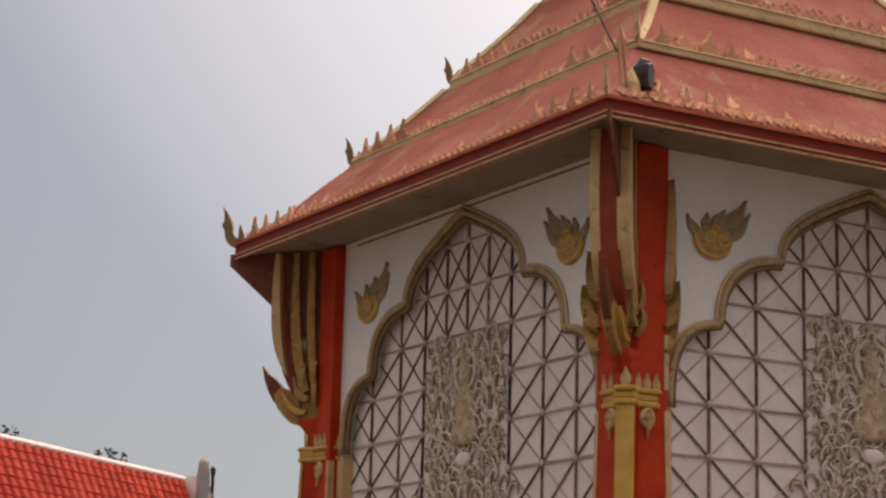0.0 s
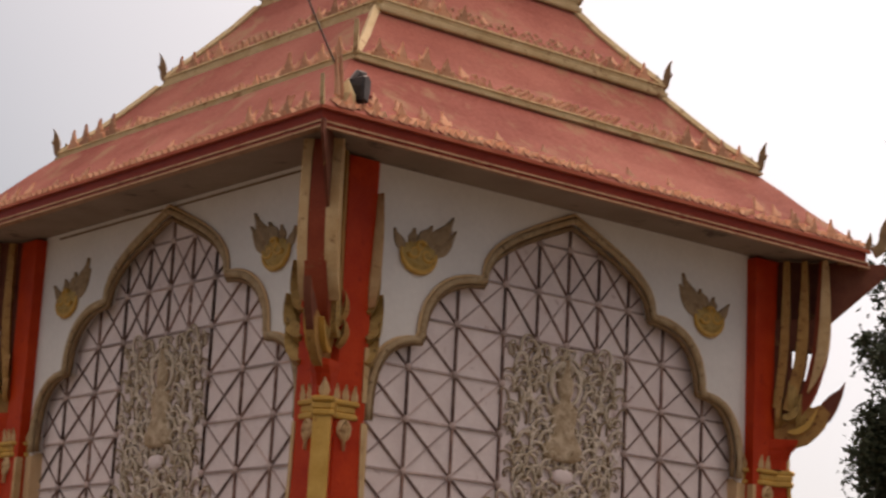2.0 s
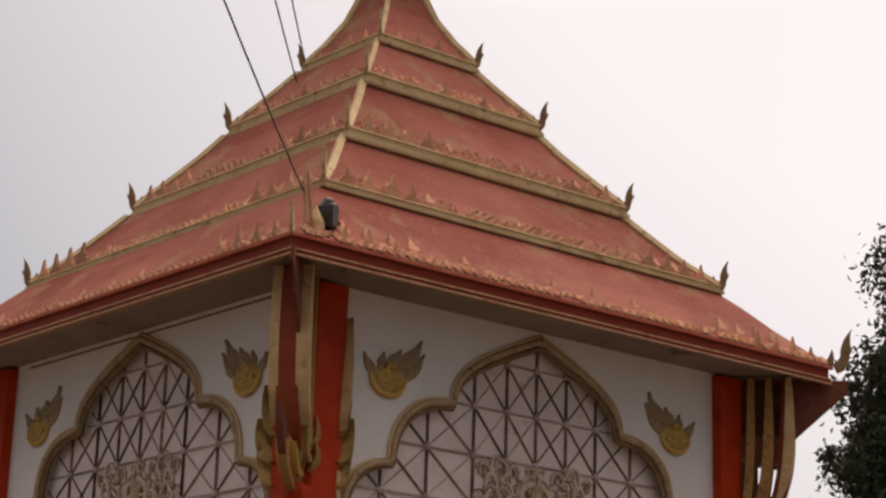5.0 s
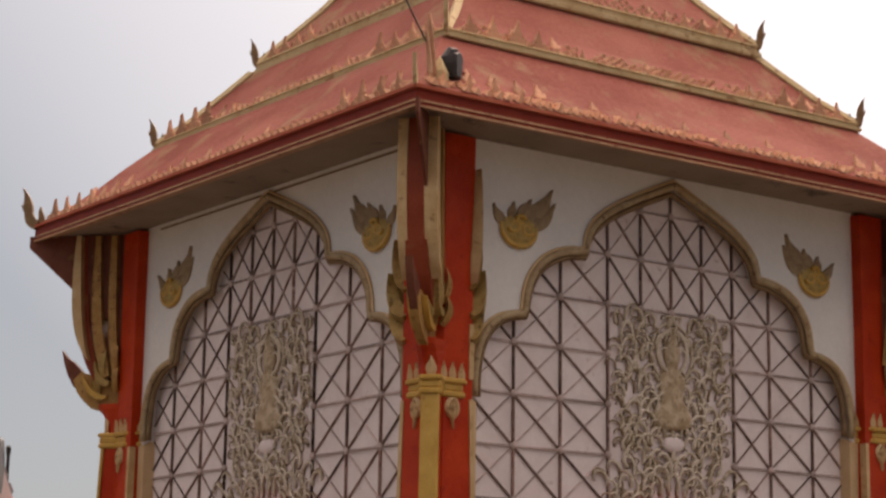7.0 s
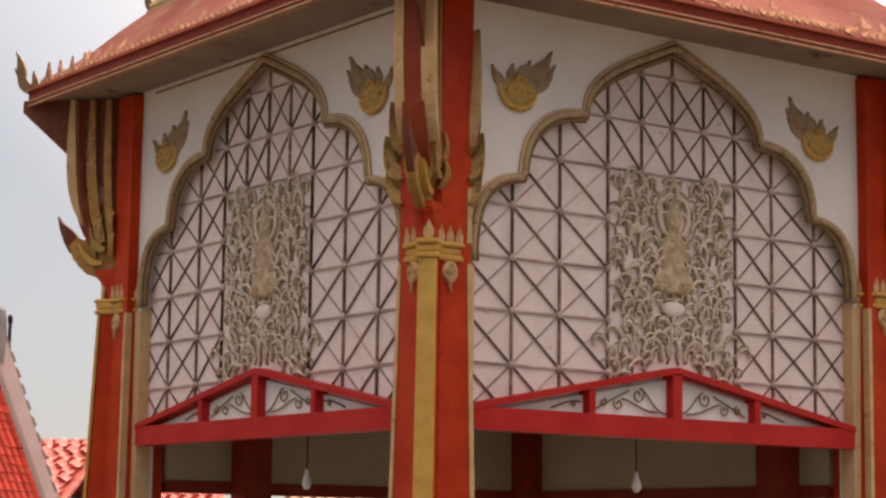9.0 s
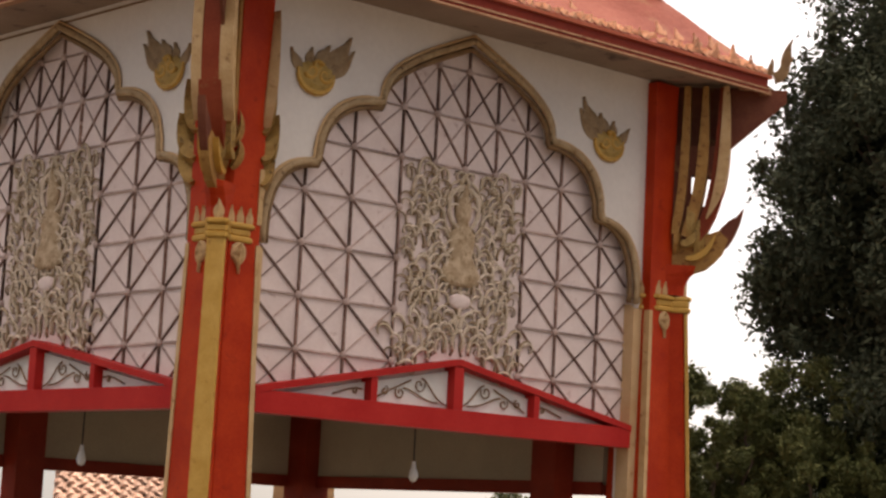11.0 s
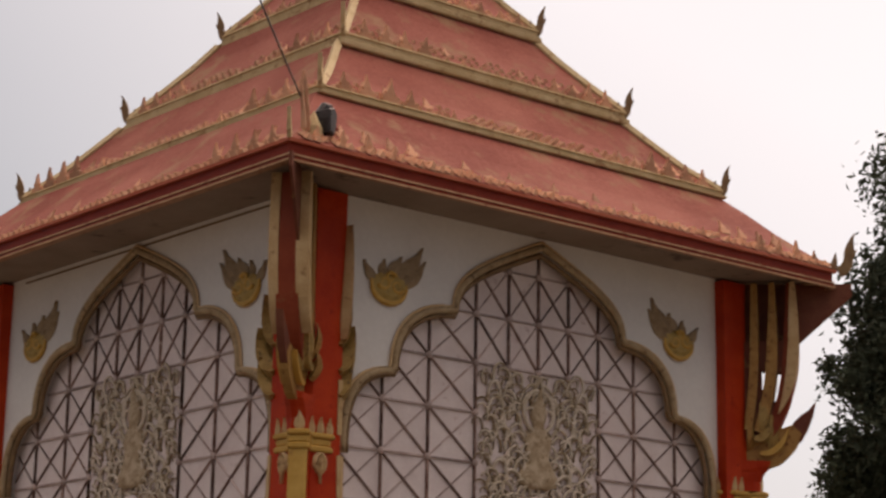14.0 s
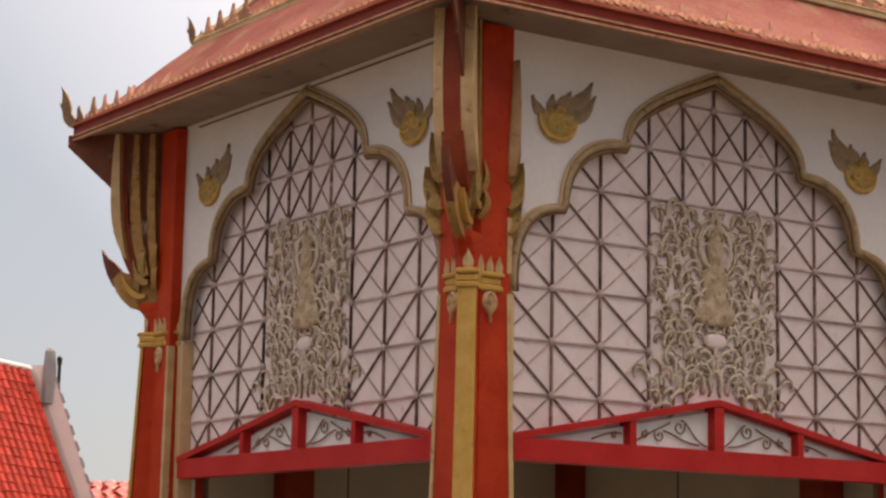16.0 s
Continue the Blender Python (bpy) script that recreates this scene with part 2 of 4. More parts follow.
def prism(bm, pts, d0, d1, inset=0.0):
    """A (u, z) outline given thickness along -y from d0 to d1; inset draws the outer face in, as a bevel."""
    cu = sum(p[0] for p in pts) / len(pts)
    cz = sum(p[1] for p in pts) / len(pts)
    rings = [[(u, -d0, z) for u, z in pts]]
    if inset:
        mid_d = d0 + (d1 - d0) * 0.55
        rings.append([(u, -mid_d, z) for u, z in pts])
        k = 1 - inset
        rings.append([(cu + (u - cu) * k, -d1, cz + (z - cz) * k) for u, z in pts])
    else:
        rings.append([(u, -d1, z) for u, z in pts])
    loft(bm, rings)


def tube(bm, pts, radii, seg=8, flat=1.0):
    """A tapered tube along 3D points; flat squeezes it along y."""
    pts = [Vector(p) for p in pts]
    rings = []
    for i, p in enumerate(pts):
        d = (pts[min(i + 1, len(pts) - 1)] - pts[max(i - 1, 0)]).normalized()
        a = d.cross(Vector((0, 1, 0)))
        a = a.normalized() if a.length > 0.05 else d.cross(Vector((1, 0, 0))).normalized()
        b = d.cross(a).normalized()
        r = radii[i] if isinstance(radii, (list, tuple)) else radii
        rings.append([p + a * (r * math.cos(2 * math.pi * k / seg)) + b * (r * flat * math.sin(2 * math.pi * k / seg)) for k in range(seg)])
    loft(bm, rings)


def bezier(p0, p1, p2, p3, n):
    out = []
    for i in range(n + 1):
        t = i / n
        s = 1 - t
        out.append(tuple(s ** 3 * a + 3 * s * s * t * b + 3 * s * t * t * c + t ** 3 * d for a, b, c, d in zip(p0, p1, p2, p3)))
    return out


def leaf_outline(points, widths):
    """A tapered blade round a centre line in the (u, z) plane."""
    left, right = [], []
    for i, p in enumerate(points):
        a, b = points[max(i - 1, 0)], points[min(i + 1, len(points) - 1)]
        du, dz = b[0] - a[0], b[1] - a[1]
        k = math.hypot(du, dz) or 1
        nu, nz = -dz / k, du / k
        left.append((p[0] + nu * widths[i], p[1] + nz * widths[i]))
        right.append((p[0] - nu * widths[i], p[1] - nz * widths[i]))
    return left + right[::-1]


def blade(bm, p0, p1, p2, p3, w, d0, d1, n=7, tip=0.05):
    pts = bezier(p0, p1, p2, p3, n)
    ws = [w * (0.45 + 1.1 * math.sin(math.pi * min(1, (i / n) * 0.8 + 0.1))) * (1 - (i / n) ** 3) / 1.5 + w * tip for i in range(n + 1)]
    left = leaf_outline(pts, ws)
    k = len(pts)
    vs_b = [bm.verts.new((u, -d0, z)) for u, z in left]
    vs_m = [bm.verts.new((u, -(d0 + d1) / 2, z)) for u, z in left]
    ridge = [bm.verts.new((u, -d1, z)) for u, z in pts]
    m = len(left)
    for i in range(m):
        j = (i + 1) % m
        bm.faces.new((vs_b[i], vs_b[j], vs_m[j], vs_m[i]))
    for i in range(k - 1):
        bm.faces.new((vs_m[i], vs_m[i + 1], ridge[i + 1], ridge[i]))
        bm.faces.new((vs_m[m - 1 - i], ridge[i], ridge[i + 1], vs_m[m - 2 - i]))
    bm.faces.new((vs_m[0], ridge[0], vs_m[m - 1]))
    bm.faces.new((vs_m[k - 1], vs_m[k], ridge[k - 1]))
    for i in range(k - 1):
        bm.faces.new((vs_b[i], vs_b[i + 1], vs_b[m - 2 - i], vs_b[m - 1 - i]))


def spin(k):
    """Quarter turns about the pavilion's middle: 0 the wall along x, 1 the wall along y."""
    return Matrix.Translation((2, 2, 0)) @ Matrix.Rotation(-math.pi / 2 * k, 4, "Z") @ Matrix.Translation((-2, -2, 0))


def empty(name, label, category, group="", kind="", m=None):
    ob = new(name)
    ob.empty_display_size = 0.2
    if m is not None:
        ob.matrix_basis = m
    return tagged(ob, label, category, group, kind)


# ---------------- ground ----------------
bm = bmesh.new()
bmesh.ops.create_grid(bm, x_segments=20, y_segments=20, size=900)
tagged(part("ground", bm, M_GROUND), "worn grey concrete temple yard", "ground", kind="structure")

# ---------------- pavilion ----------------
pavilion = empty("pavilion", "temple pavilion with red and gold columns and stepped red roof", "pavilion")
pavilion.scale = (1.0, 1.02, 1.016)

# cusped arch, half of it, from the springing to the point
HALF = (bezier((0.185, 3.47), (0.17, 3.86), (0.30, 4.05), (0.60, 4.07), 12)
        + bezier((0.615, 4.10), (0.62, 4.36), (0.80, 4.56), (1.15, 4.565), 12)[0:]
        + bezier((1.165, 4.59), (1.16, 4.83), (1.55, 4.975), (2.0, 5.160), 14))
ARCH = HALF + [(4 - u, z) for u, z in HALF[-2::-1]]
U_ARCH, Z_ARCH = [p[0] for p in ARCH], [p[1] for p in ARCH]


def arch_top(u):
    return float(np.interp(u, U_ARCH, Z_ARCH))


def rail(u):
    """Top of the low gable over the beam."""
    return 2.545 + 0.335 * max(0.0, 1 - abs(u - 2) / 1.76)


def inside(u, z):
    if not (0.2 < u < 3.8 and rail(u) - 0.03 < z < arch_top(u)):
        return False
    return not (1.445 < u < 2.66 and z < 4.24)


SOFFIT_Z = 5.225
faces = [spin(k) for k in range(4)]

# spandrel wall over the arch with its jambs
bm = bmesh.new()
for (u0, z0), (u1, z1) in zip(ARCH, ARCH[1:]):
    if u1 - u0 > 1e-4:
        prism(bm, [(u0, z0), (u1, z1), (u1, SOFFIT_Z), (u0, SOFFIT_Z)], -0.02, 0.132)
for s in (0, 1):
    a, b = (0.10, 0.185) if s == 0 else (3.815, 3.90)
    prism(bm, [(a, 0), (b, 0), (b, SOFFIT_Z), (a, SOFFIT_Z)], -0.02, 0.130)
bmesh.ops.remove_doubles(bm, verts=bm.verts, dist=1e-4)
wall = part("arch_wall", bm, M_WHITE, pavilion, "white plastered spandrel wall with cusped arch")
walls = [wall] + [again("arch_wall", wall.data, pavilion, "white plastered spandrel wall with cusped arch", faces[k]) for k in (1, 2, 3)]

bm = bmesh.new()
prism(bm, [(0.32, 5.178), (3.68, 5.178), (3.68, 5.194), (0.32, 5.194)], 0.128, 0.1355)
part("wall_joint", bm, M_DARKGILT, walls[1], "dark open joint under the eave")

# mouldings along the arch: a fat outer roll and a thin inner one
bm = bmesh.new()
tube(bm, [(u, -0.146, z) for u, z in ARCH], 0.027, 8)
bm4 = bmesh.new()
tube(bm4, [(2.0 + (u - 2.0) * 1.022, -0.146, 3.6 + (z - 3.6) * 1.026) for u, z in ARCH if z > 3.62], 0.011, 6)
bm2 = bmesh.new()
cx, cz = 2.0, 3.6
tube(bm2, [(cx + (u - cx) * 0.972, -0.120, cz + (z - cz) * 0.965) for u, z in ARCH], 0.022, 6)
jambs = []
for a, b in ((0.095, 0.205), (3.795, 3.905)):
    bm3 = bmesh.new()
    prism(bm3, [(a, 0), (b, 0), (b, 3.47), (a, 3.47)], 0.02, 0.146, 0.02)
    jambs.append(bm3)
roll, fillet = bm, bm2
roll_ob = part("arch_moulding", roll, M_ARCH, walls[0], "tarnished gold moulding", smooth=True)
bead_ob = part("arch_bead", bm4, M_CREAM, walls[0], "thin pale outer bead", smooth=True)
fillet_ob = part("arch_fillet", fillet, M_DARKGILT, walls[0], "dark gilt inner moulding", smooth=True)
jamb_obs = [part("jamb_strip", j, M_CREAM, walls[0], "cream-gold painted jamb") for j in jambs]
for k in (1, 2, 3):
    for ob in (roll_ob, bead_ob, fillet_ob, *jamb_obs):
        again(ob.name.split(".")[0], ob.data, walls[k], ob["label"])

# gilded spandrel ornaments: a domed bowl with swirls on it, an ear on one side and a spread wing on the other
ornament = []
bm = bmesh.new()
bowl = [(0.555 + 0.160 * math.cos(a), 4.655 + (0.085 if math.sin(a) > 0 else 0.130) * math.sin(a)) for a in [2 * math.pi * i / 22 for i in range(22)]]
prism(bm, bowl, 0.125, 0.172, 0.42)
ornament.append(("spandrel_ornament", bm, M_ORNAMENT, "tarnished gilt bowl-shaped ornament"))
for u0, z0, r0, a0, turn in ((0.50, 4.665, 0.060, 200, 26), (0.615, 4.650, 0.058, -20, -26), (0.555, 4.705, 0.045, 20, 30)):
    bm = bmesh.new()
    coil = [(u0 + r0 * (1 - 0.05 * i) * math.cos(radians(a0 + turn * i)), z0 + r0 * 0.85 * (1 - 0.05 * i) * math.sin(radians(a0 + turn * i))) for i in range(15)]
    tube(bm, [(u, -0.168, z) for u, z in coil], [0.017 - 0.0008 * i for i in range(15)], 6)
    ornament.append(("ornament_swirl", bm, M_GOLD, "gilt swirl"))
bm = bmesh.new()
tube(bm, [(0.555 + 0.158 * math.cos(radians(a)), -0.148, 4.662 + 0.135 * math.sin(radians(a))) for a in range(170, 371, 20)], [0.006, 0.013, 0.018, 0.021, 0.022, 0.022, 0.022, 0.021, 0.018, 0.013, 0.006], 6)
ornament.append(("ornament_rim", bm, M_GOLD, "gilt rim of the bowl"))
for p, w in ((((0.44, 4.68), (0.40, 4.70), (0.37, 4.73), (0.335, 4.80)), [0.024, 0.034, 0.036, 0.034, 0.028, 0.020, 0.011, 0.002]),
             (((0.50, 4.72), (0.49, 4.75), (0.52, 4.78), (0.51, 4.83)), [0.020, 0.030, 0.034, 0.032, 0.026, 0.018, 0.010, 0.002]),
             (((0.58, 4.72), (0.59, 4.77), (0.65, 4.80), (0.66, 4.87)), [0.020, 0.036, 0.046, 0.048, 0.042, 0.030, 0.016, 0.003]),
             (((0.65, 4.71), (0.71, 4.77), (0.79, 4.81), (0.85, 4.96)), [0.020, 0.044, 0.058, 0.062, 0.054, 0.040, 0.022, 0.003]),
             (((0.68, 4.67), (0.76, 4.72), (0.82, 4.75), (0.88, 4.87)), [0.016, 0.034, 0.044, 0.046, 0.040, 0.028, 0.015, 0.003])):
    bm = bmesh.new()
    blade(bm, *p, max(w) * 1.15, 0.125, 0.160)
    ornament.append(("ornament_leaf", bm, M_LEAFGILT, "dull tarnished leaf"))
mirror = Matrix.Translation((4, 0, 0)) @ Matrix.Diagonal((-1, 1, 1, 1))
for name, bm, mat, text in ornament:
    orn = part(name, bm, mat, walls[0], text, smooth=name == "ornament_swirl")
    for k in range(4):
        if k:
            again(name, orn.data, walls[k], text)
        again(name, orn.data, walls[k], text, mirror)

# lattice screens
bm = bmesh.new()
us = sorted(set([0.15 + i * 0.05 for i in range(75)] + U_ARCH))
us = [u for u in us if 0.186 <= u <= 3.814]
for a, b in zip(us, us[1:]):
    prism(bm, [(a, rail(a) - 0.12), (b, rail(b) - 0.12), (b, arch_top(b) + 0.02), (a, arch_top(a) + 0.02)], 0.0, 0.045)
bmesh.ops.remove_doubles(bm, verts=bm.verts, dist=1e-4)
SCREEN_LABEL = "pale pinkish screen with dark star lattice and carved foliage panel"
screens = [part("lattice_screen", bm, M_PANEL, pavilion, SCREEN_LABEL)]
screens += [again("lattice_screen", screens[0].data, pavilion, SCREEN_LABEL, faces[k]) for k in (1, 2, 3)]

COLS_L, COLS_R = [0.175, 0.59, 1.005, 1.44], [2.665, 3.04, 3.485, 3.86]
COLS_M = [1.44, 1.755, 2.05, 2.355, 2.665]
ROWS = [2.47, 2.82, 3.18, 3.535, 3.89, 4.245, 4.60, 4.955]
rng = random.Random(4)
segments, nodes = [], set()


def clipped(p, q):
    n, run = 40, []
    for i in range(n + 1):
        t = i / n
        c = (p[0] + (q[0] - p[0]) * t, p[1] + (q[1] - p[1]) * t)
        if inside(*c):
            run.append(c)
        elif run:
            break
    if len(run) > 4:
        segments.append((run[0], run[-1]))


for cols, low in ((COLS_L, 0), (COLS_M, 5), (COLS_R, 0)):
    for i in range(len(cols) - 1):
        for j in range(low, len(ROWS)):
            clipped((cols[i], ROWS[j]), (cols[i + 1], ROWS[j]))
            if j + 1 < len(ROWS):
                clipped((cols[i], ROWS[j]), (cols[i + 1], ROWS[j + 1]))
                clipped((cols[i], ROWS[j + 1]), (cols[i + 1], ROWS[j]))
    for c in cols:
        for j in range(low, len(ROWS)):
            if inside(c, ROWS[j]):
                nodes.add((c, ROWS[j]))
            top = ROWS[j + 1] if j + 1 < len(ROWS) else 5.2
            clipped((c, ROWS[j]), (c, top))
for i in (0, 3):
    for j in range(1, 5):
        clipped((COLS_M[i], ROWS[j + 1]), (COLS_M[i + 1], ROWS[j]))
segments.append(((1.44, 2.80), (1.44, 4.245)))
segments.append(((2.665, 2.80), (2.665, 4.245)))
for p, q in segments:
    du, dz = q[0] - p[0], q[1] - p[1]
    k = math.hypot(du, dz)
    if k < 0.05:
        continue
    upright = abs(du) < 0.01
    slant = 1 if du * dz > 0 else -1
    w = 0.0073 if upright else (0.0064 if slant < 0 else 0.0045)
    nu, nz = -dz / k * w, du / k * w
    bm = bmesh.new()
    d1 = 0.064 if upright else (0.061 if abs(dz) < 0.01 else (0.058 if slant < 0 else 0.055))
    prism(bm, [(p[0] + nu, p[1] + nz), (q[0] + nu, q[1] + nz), (q[0] - nu, q[1] - nz), (p[0] - nu, p[1] - nz)], 0.043, d1)
    # uprights, falling slants and right-hand slants are dark, the other bars paler
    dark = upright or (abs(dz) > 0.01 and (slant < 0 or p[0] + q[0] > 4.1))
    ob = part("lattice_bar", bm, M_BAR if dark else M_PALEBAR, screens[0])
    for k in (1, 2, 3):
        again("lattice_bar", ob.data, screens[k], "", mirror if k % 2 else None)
bm = bmesh.new()
loft(bm, [[(r * math.cos(a), -d, r * math.sin(a)) for a in [math.pi * i / 4 for i in range(8)]] for r, d in ((0.030, 0.043), (0.026, 0.066), (0.010, 0.074))])
boss = bpy.data.meshes.new("lattice_boss")
bmesh.ops.recalc_face_normals(bm, faces=bm.faces)
bm.to_mesh(boss)
bm.free()
boss.materials.append(M_BOSS)
for s in screens:
    for u, z in sorted(nodes):
        again("lattice_boss", boss, s, "", Matrix.Translation((4 - u if s in screens[1::2] else u, 0, z)))

# carved foliage panel: mirrored scrolls about a plain central shape
bm = bmesh.new()
rng = random.Random(11)


def scroll(bm, u, z, a, size, turn, thick, lift):
    pts, rad = [], []
    x, y, n = u, z, 11
    for i in range(n):
        t = i / (n - 1)
        pts.append((x, y))
        rad.append(thick * (1 - 0.65 * t) * (size / 0.16) ** 0.5)
        step = size * (1 - 0.55 * t) / n * 1.9
        x, y = x + math.cos(a) * step, y + math.sin(a) * step
        a += turn * (0.26 + 0.85 * t * t)
    for side in (1, -1):
        p3 = [((2.05 + side * (px - 2.05)), -lift - 0.014 * math.sin(math.pi * i / (n - 1)), py) for i, (px, py) in enumerate(pts)]
        tube(bm, p3, rad, 5)


# added dark strands that imitate the shadows between the carved scrolls
shadow_strands = bmesh.new()
for i in range(8):
    for j in range(19):
        u = 2.06 + i * 0.080 + rng.uniform(-0.05, 0.05)
        z = 2.72 + j * 0.086 + rng.uniform(-0.04, 0.04)
        spread = rng.uniform(0.50, 0.62) + 0.12 * max(0.0, (3.35 - z) / 0.6)
        if z > 4.14 or z < rail(u) + 0.02 or u - 2.05 > spread - 0.05 or (u - 2.05 < 0.13 and 3.38 < z < 3.98):
            continue
        lean = 90 + (i - 3) * 9 * math.sin(j * 1.1)
        scroll(bm, u, z, radians(lean + rng.uniform(-25, 25)), rng.uniform(0.12, 0.22), 1 if (i + j // 2) % 2 else -1, 0.0140, 0.055)
        scroll(shadow_strands, u + rng.uniform(-0.04, 0.04), z + rng.uniform(-0.04, 0.04), radians(rng.uniform(60, 120)), rng.uniform(0.12, 0.20), rng.choice((-1, 1)), 0.0100, 0.049)
foliage = part("carved_foliage", bm, M_RELIEF, screens[0], "gilt-washed carved scrolling foliage", smooth=True)
foliage["kind"] = "stuff"
strand_ob = part("carved_stem", shadow_strands, M_SHADOWSTRAND, screens[0], "dark strands painted as shadow between the foliage", smooth=True)
strand_ob["kind"] = "stuff"
bm = bmesh.new()
loft(bm, [[(2.05 + r * math.cos(a), -0.050 - 0.045 * max(0.0, math.sin(a)), z) for a in [2 * math.pi * i / 16 for i in range(16)]]
          for r, z in ((0.10, 3.40), (0.19, 3.43), (0.205, 3.49), (0.15, 3.56), (0.105, 3.63), (0.135, 3.72), (0.13, 3.78), (0.06, 3.83), (0.05, 3.86), (0.078, 3.91), (0.08, 3.97), (0.055, 4.02), (0.028, 4.06), (0.006, 4.14))])
figure = part("carved_centrepiece", bm, M_CENTRE, screens[0], "plain carved centrepiece", smooth=True)
bm = bmesh.new()
tube(bm, [(2.05 + 0.145 * math.sin(a), -0.062, 3.96 + 0.155 * math.cos(a)) for a in [2 * math.pi * i / 28 for i in range(29)]], 0.017, 6)
tube(bm, [(2.05 + 0.20 * math.sin(a), -0.058, 3.95 + 0.215 * math.cos(a)) for a in [2 * math.pi * i / 28 for i in range(29)]], 0.011, 6)
halo = part("carved_ring", bm, M_RELIEF, screens[0], "carved double ring", smooth=True)
bm = bmesh.new()
loft(bm, [[(2.05 + r * math.cos(a), -d, 3.295 + 0.55 * r * math.sin(a)) for a in [2 * math.pi * i / 18 for i in range(18)]] for r, d in ((0.108, 0.050), (0.104, 0.068), (0.075, 0.080), (0.025, 0.084))])
cushion = part("carved_cushion", bm, M_PANEL, screens[0], "smooth pale oval boss", smooth=True)
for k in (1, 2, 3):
    for ob in (foliage, figure, halo, cushion, strand_ob):
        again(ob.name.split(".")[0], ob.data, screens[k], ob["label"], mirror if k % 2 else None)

# low gabled beams under the screens
def lintel(k):
    m = faces[k]
    bm = bmesh.new()
    prism(bm, [(0.2, 2.375), (3.8, 2.375), (3.8, 2.525), (0.2, 2.525)], 0.02, 0.16, 0.004)
    beam = part("gable_beam", bm, M_BEAM, pavilion, "crimson painted beam with a low gable", m)
    for a, b in ((0.2, 2.0), (2.0, 3.8)):
        bm = bmesh.new()
        za, zb = rail(a), rail(b)
        prism(bm, [(a, za - 0.045), (b, zb - 0.045), (b, zb), (a, za)], 0.04, 0.165)
        part("rake_rail", bm, M_BEAM, beam)
    for u, w in ((1.217, 0.028), (2.0, 0.045), (2.783, 0.028)):
        bm = bmesh.new()
        prism(bm, [(u - w, 2.526), (u + w, 2.526), (u + w, rail(u + w) - 0.046), (u - w, rail(u - w) - 0.046)], 0.05, 0.158)
        part("gable_post", bm, M_BEAM, beam)
    bm = bmesh.new()
    prism(bm, [(0.5, 2.526), (3.5, 2.526), (2.0, 2.80)], 0.02, 0.085)
    part("gable_infill", bm, M_INFILL, beam, "white infill panel")
    for s in (1, -1):
        for u, z, r, a0, w in ((1.68, 2.672, 0.055, 0.4, -0.42), (1.50, 2.605, 0.045, 2.6, 0.42), (1.36, 2.610, 0.034, 1.2, -0.42), (1.10, 2.585, 0.026, 0.6, 0.42)):
            bm = bmesh.new()
            pts = [(2.0 + s * (u - 2 + r * (1 - i / 22) * math.cos(a0 + i * w)), -0.098, z + r * (1 - i / 22) * math.sin(a0 + i * w)) for i in range(18)]
            tube(bm, pts, 0.0055, 5)
            part("iron_scroll", bm, M_DARKGILT, beam, "dark scroll", smooth=True)
        for p in (((1.94, 2.55), (1.80, 2.58), (1.78, 2.70), (1.70, 2.72)), ((1.86, 2.56), (1.70, 2.56), (1.62, 2.64), (1.53, 2.64)), ((1.60, 2.70), (1.52, 2.66), (1.44, 2.64), (1.29, 2.56)), ((1.16, 2.60), (1.08, 2.62), (1.00, 2.58), (0.90, 2.55))):
            bm = bmesh.new()
            tube(bm, [(2.0 + s * (q[0] - 2), -0.098, q[1]) for q in bezier(*p, 8)], 0.006, 5)
            part("iron_scroll", bm, M_DARKGILT, beam, "dark scroll", smooth=True)
    return beam


for k in (0, 1):
    lintel(k)
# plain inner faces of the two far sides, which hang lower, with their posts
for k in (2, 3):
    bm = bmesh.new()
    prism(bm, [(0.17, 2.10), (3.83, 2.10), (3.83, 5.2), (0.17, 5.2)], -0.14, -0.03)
    # the grey-olive plaster colour already holds the shade inside the pavilion
    part("inner_wall", bm, M_INNER, pavilion, "plaster inner wall, interior shade put into its grey-olive colour", faces[k])
    bm = bmesh.new()
    prism(bm, [(0.17, 2.02), (3.83, 2.02), (3.83, 2.12), (0.17, 2.12)], -0.16, -0.02)
    part("inner_rail", bm, M_FASCIA, pavilion, "dark lower rail", faces[k])
    u = 3.1 if k == 2 else 0.60
    bm = bmesh.new()
    prism(bm, [(u - 0.13, 0), (u + 0.13, 0), (u + 0.13, 4.2), (u - 0.13, 4.2)], -0.36, -0.15)
    part("inner_post", bm, M_FASCIA, pavilion, "dark red inner post", faces[k])
bm = bmesh.new()
box(bm, 3.70, 3.98, 3.62, 3.90, 0, 4.6)
part("inner_post", bm, M_FASCIA, pavilion, "dark red inner post")


# ---------------- columns ----------------
def cut_corner(h, c):
    """A square with its outer corner alone cut off."""
    return [(-h + c, -h), (h, -h), (h, h), (-h, h), (-h, -h + c)]


def chamfered(h, c):
    return [(-h + c, -h), (h - c, -h), (h, -h + c), (h, h - c), (h - c, h), (-h + c, h), (-h, h - c), (-h, -h + c)]


def pier(levels):
    """Rings of a narrow pier along the outer diagonal: reach, height, half width."""
    q = 0.5 ** 0.5
    return [[(q * (w * j - r * i), q * (-w * j - r * i), z) for i, j in ((0.35, 1), (0.95, 1), (1, 0.75), (1, -0.75), (0.95, -1), (0.35, -1))] for r, z, w in levels]


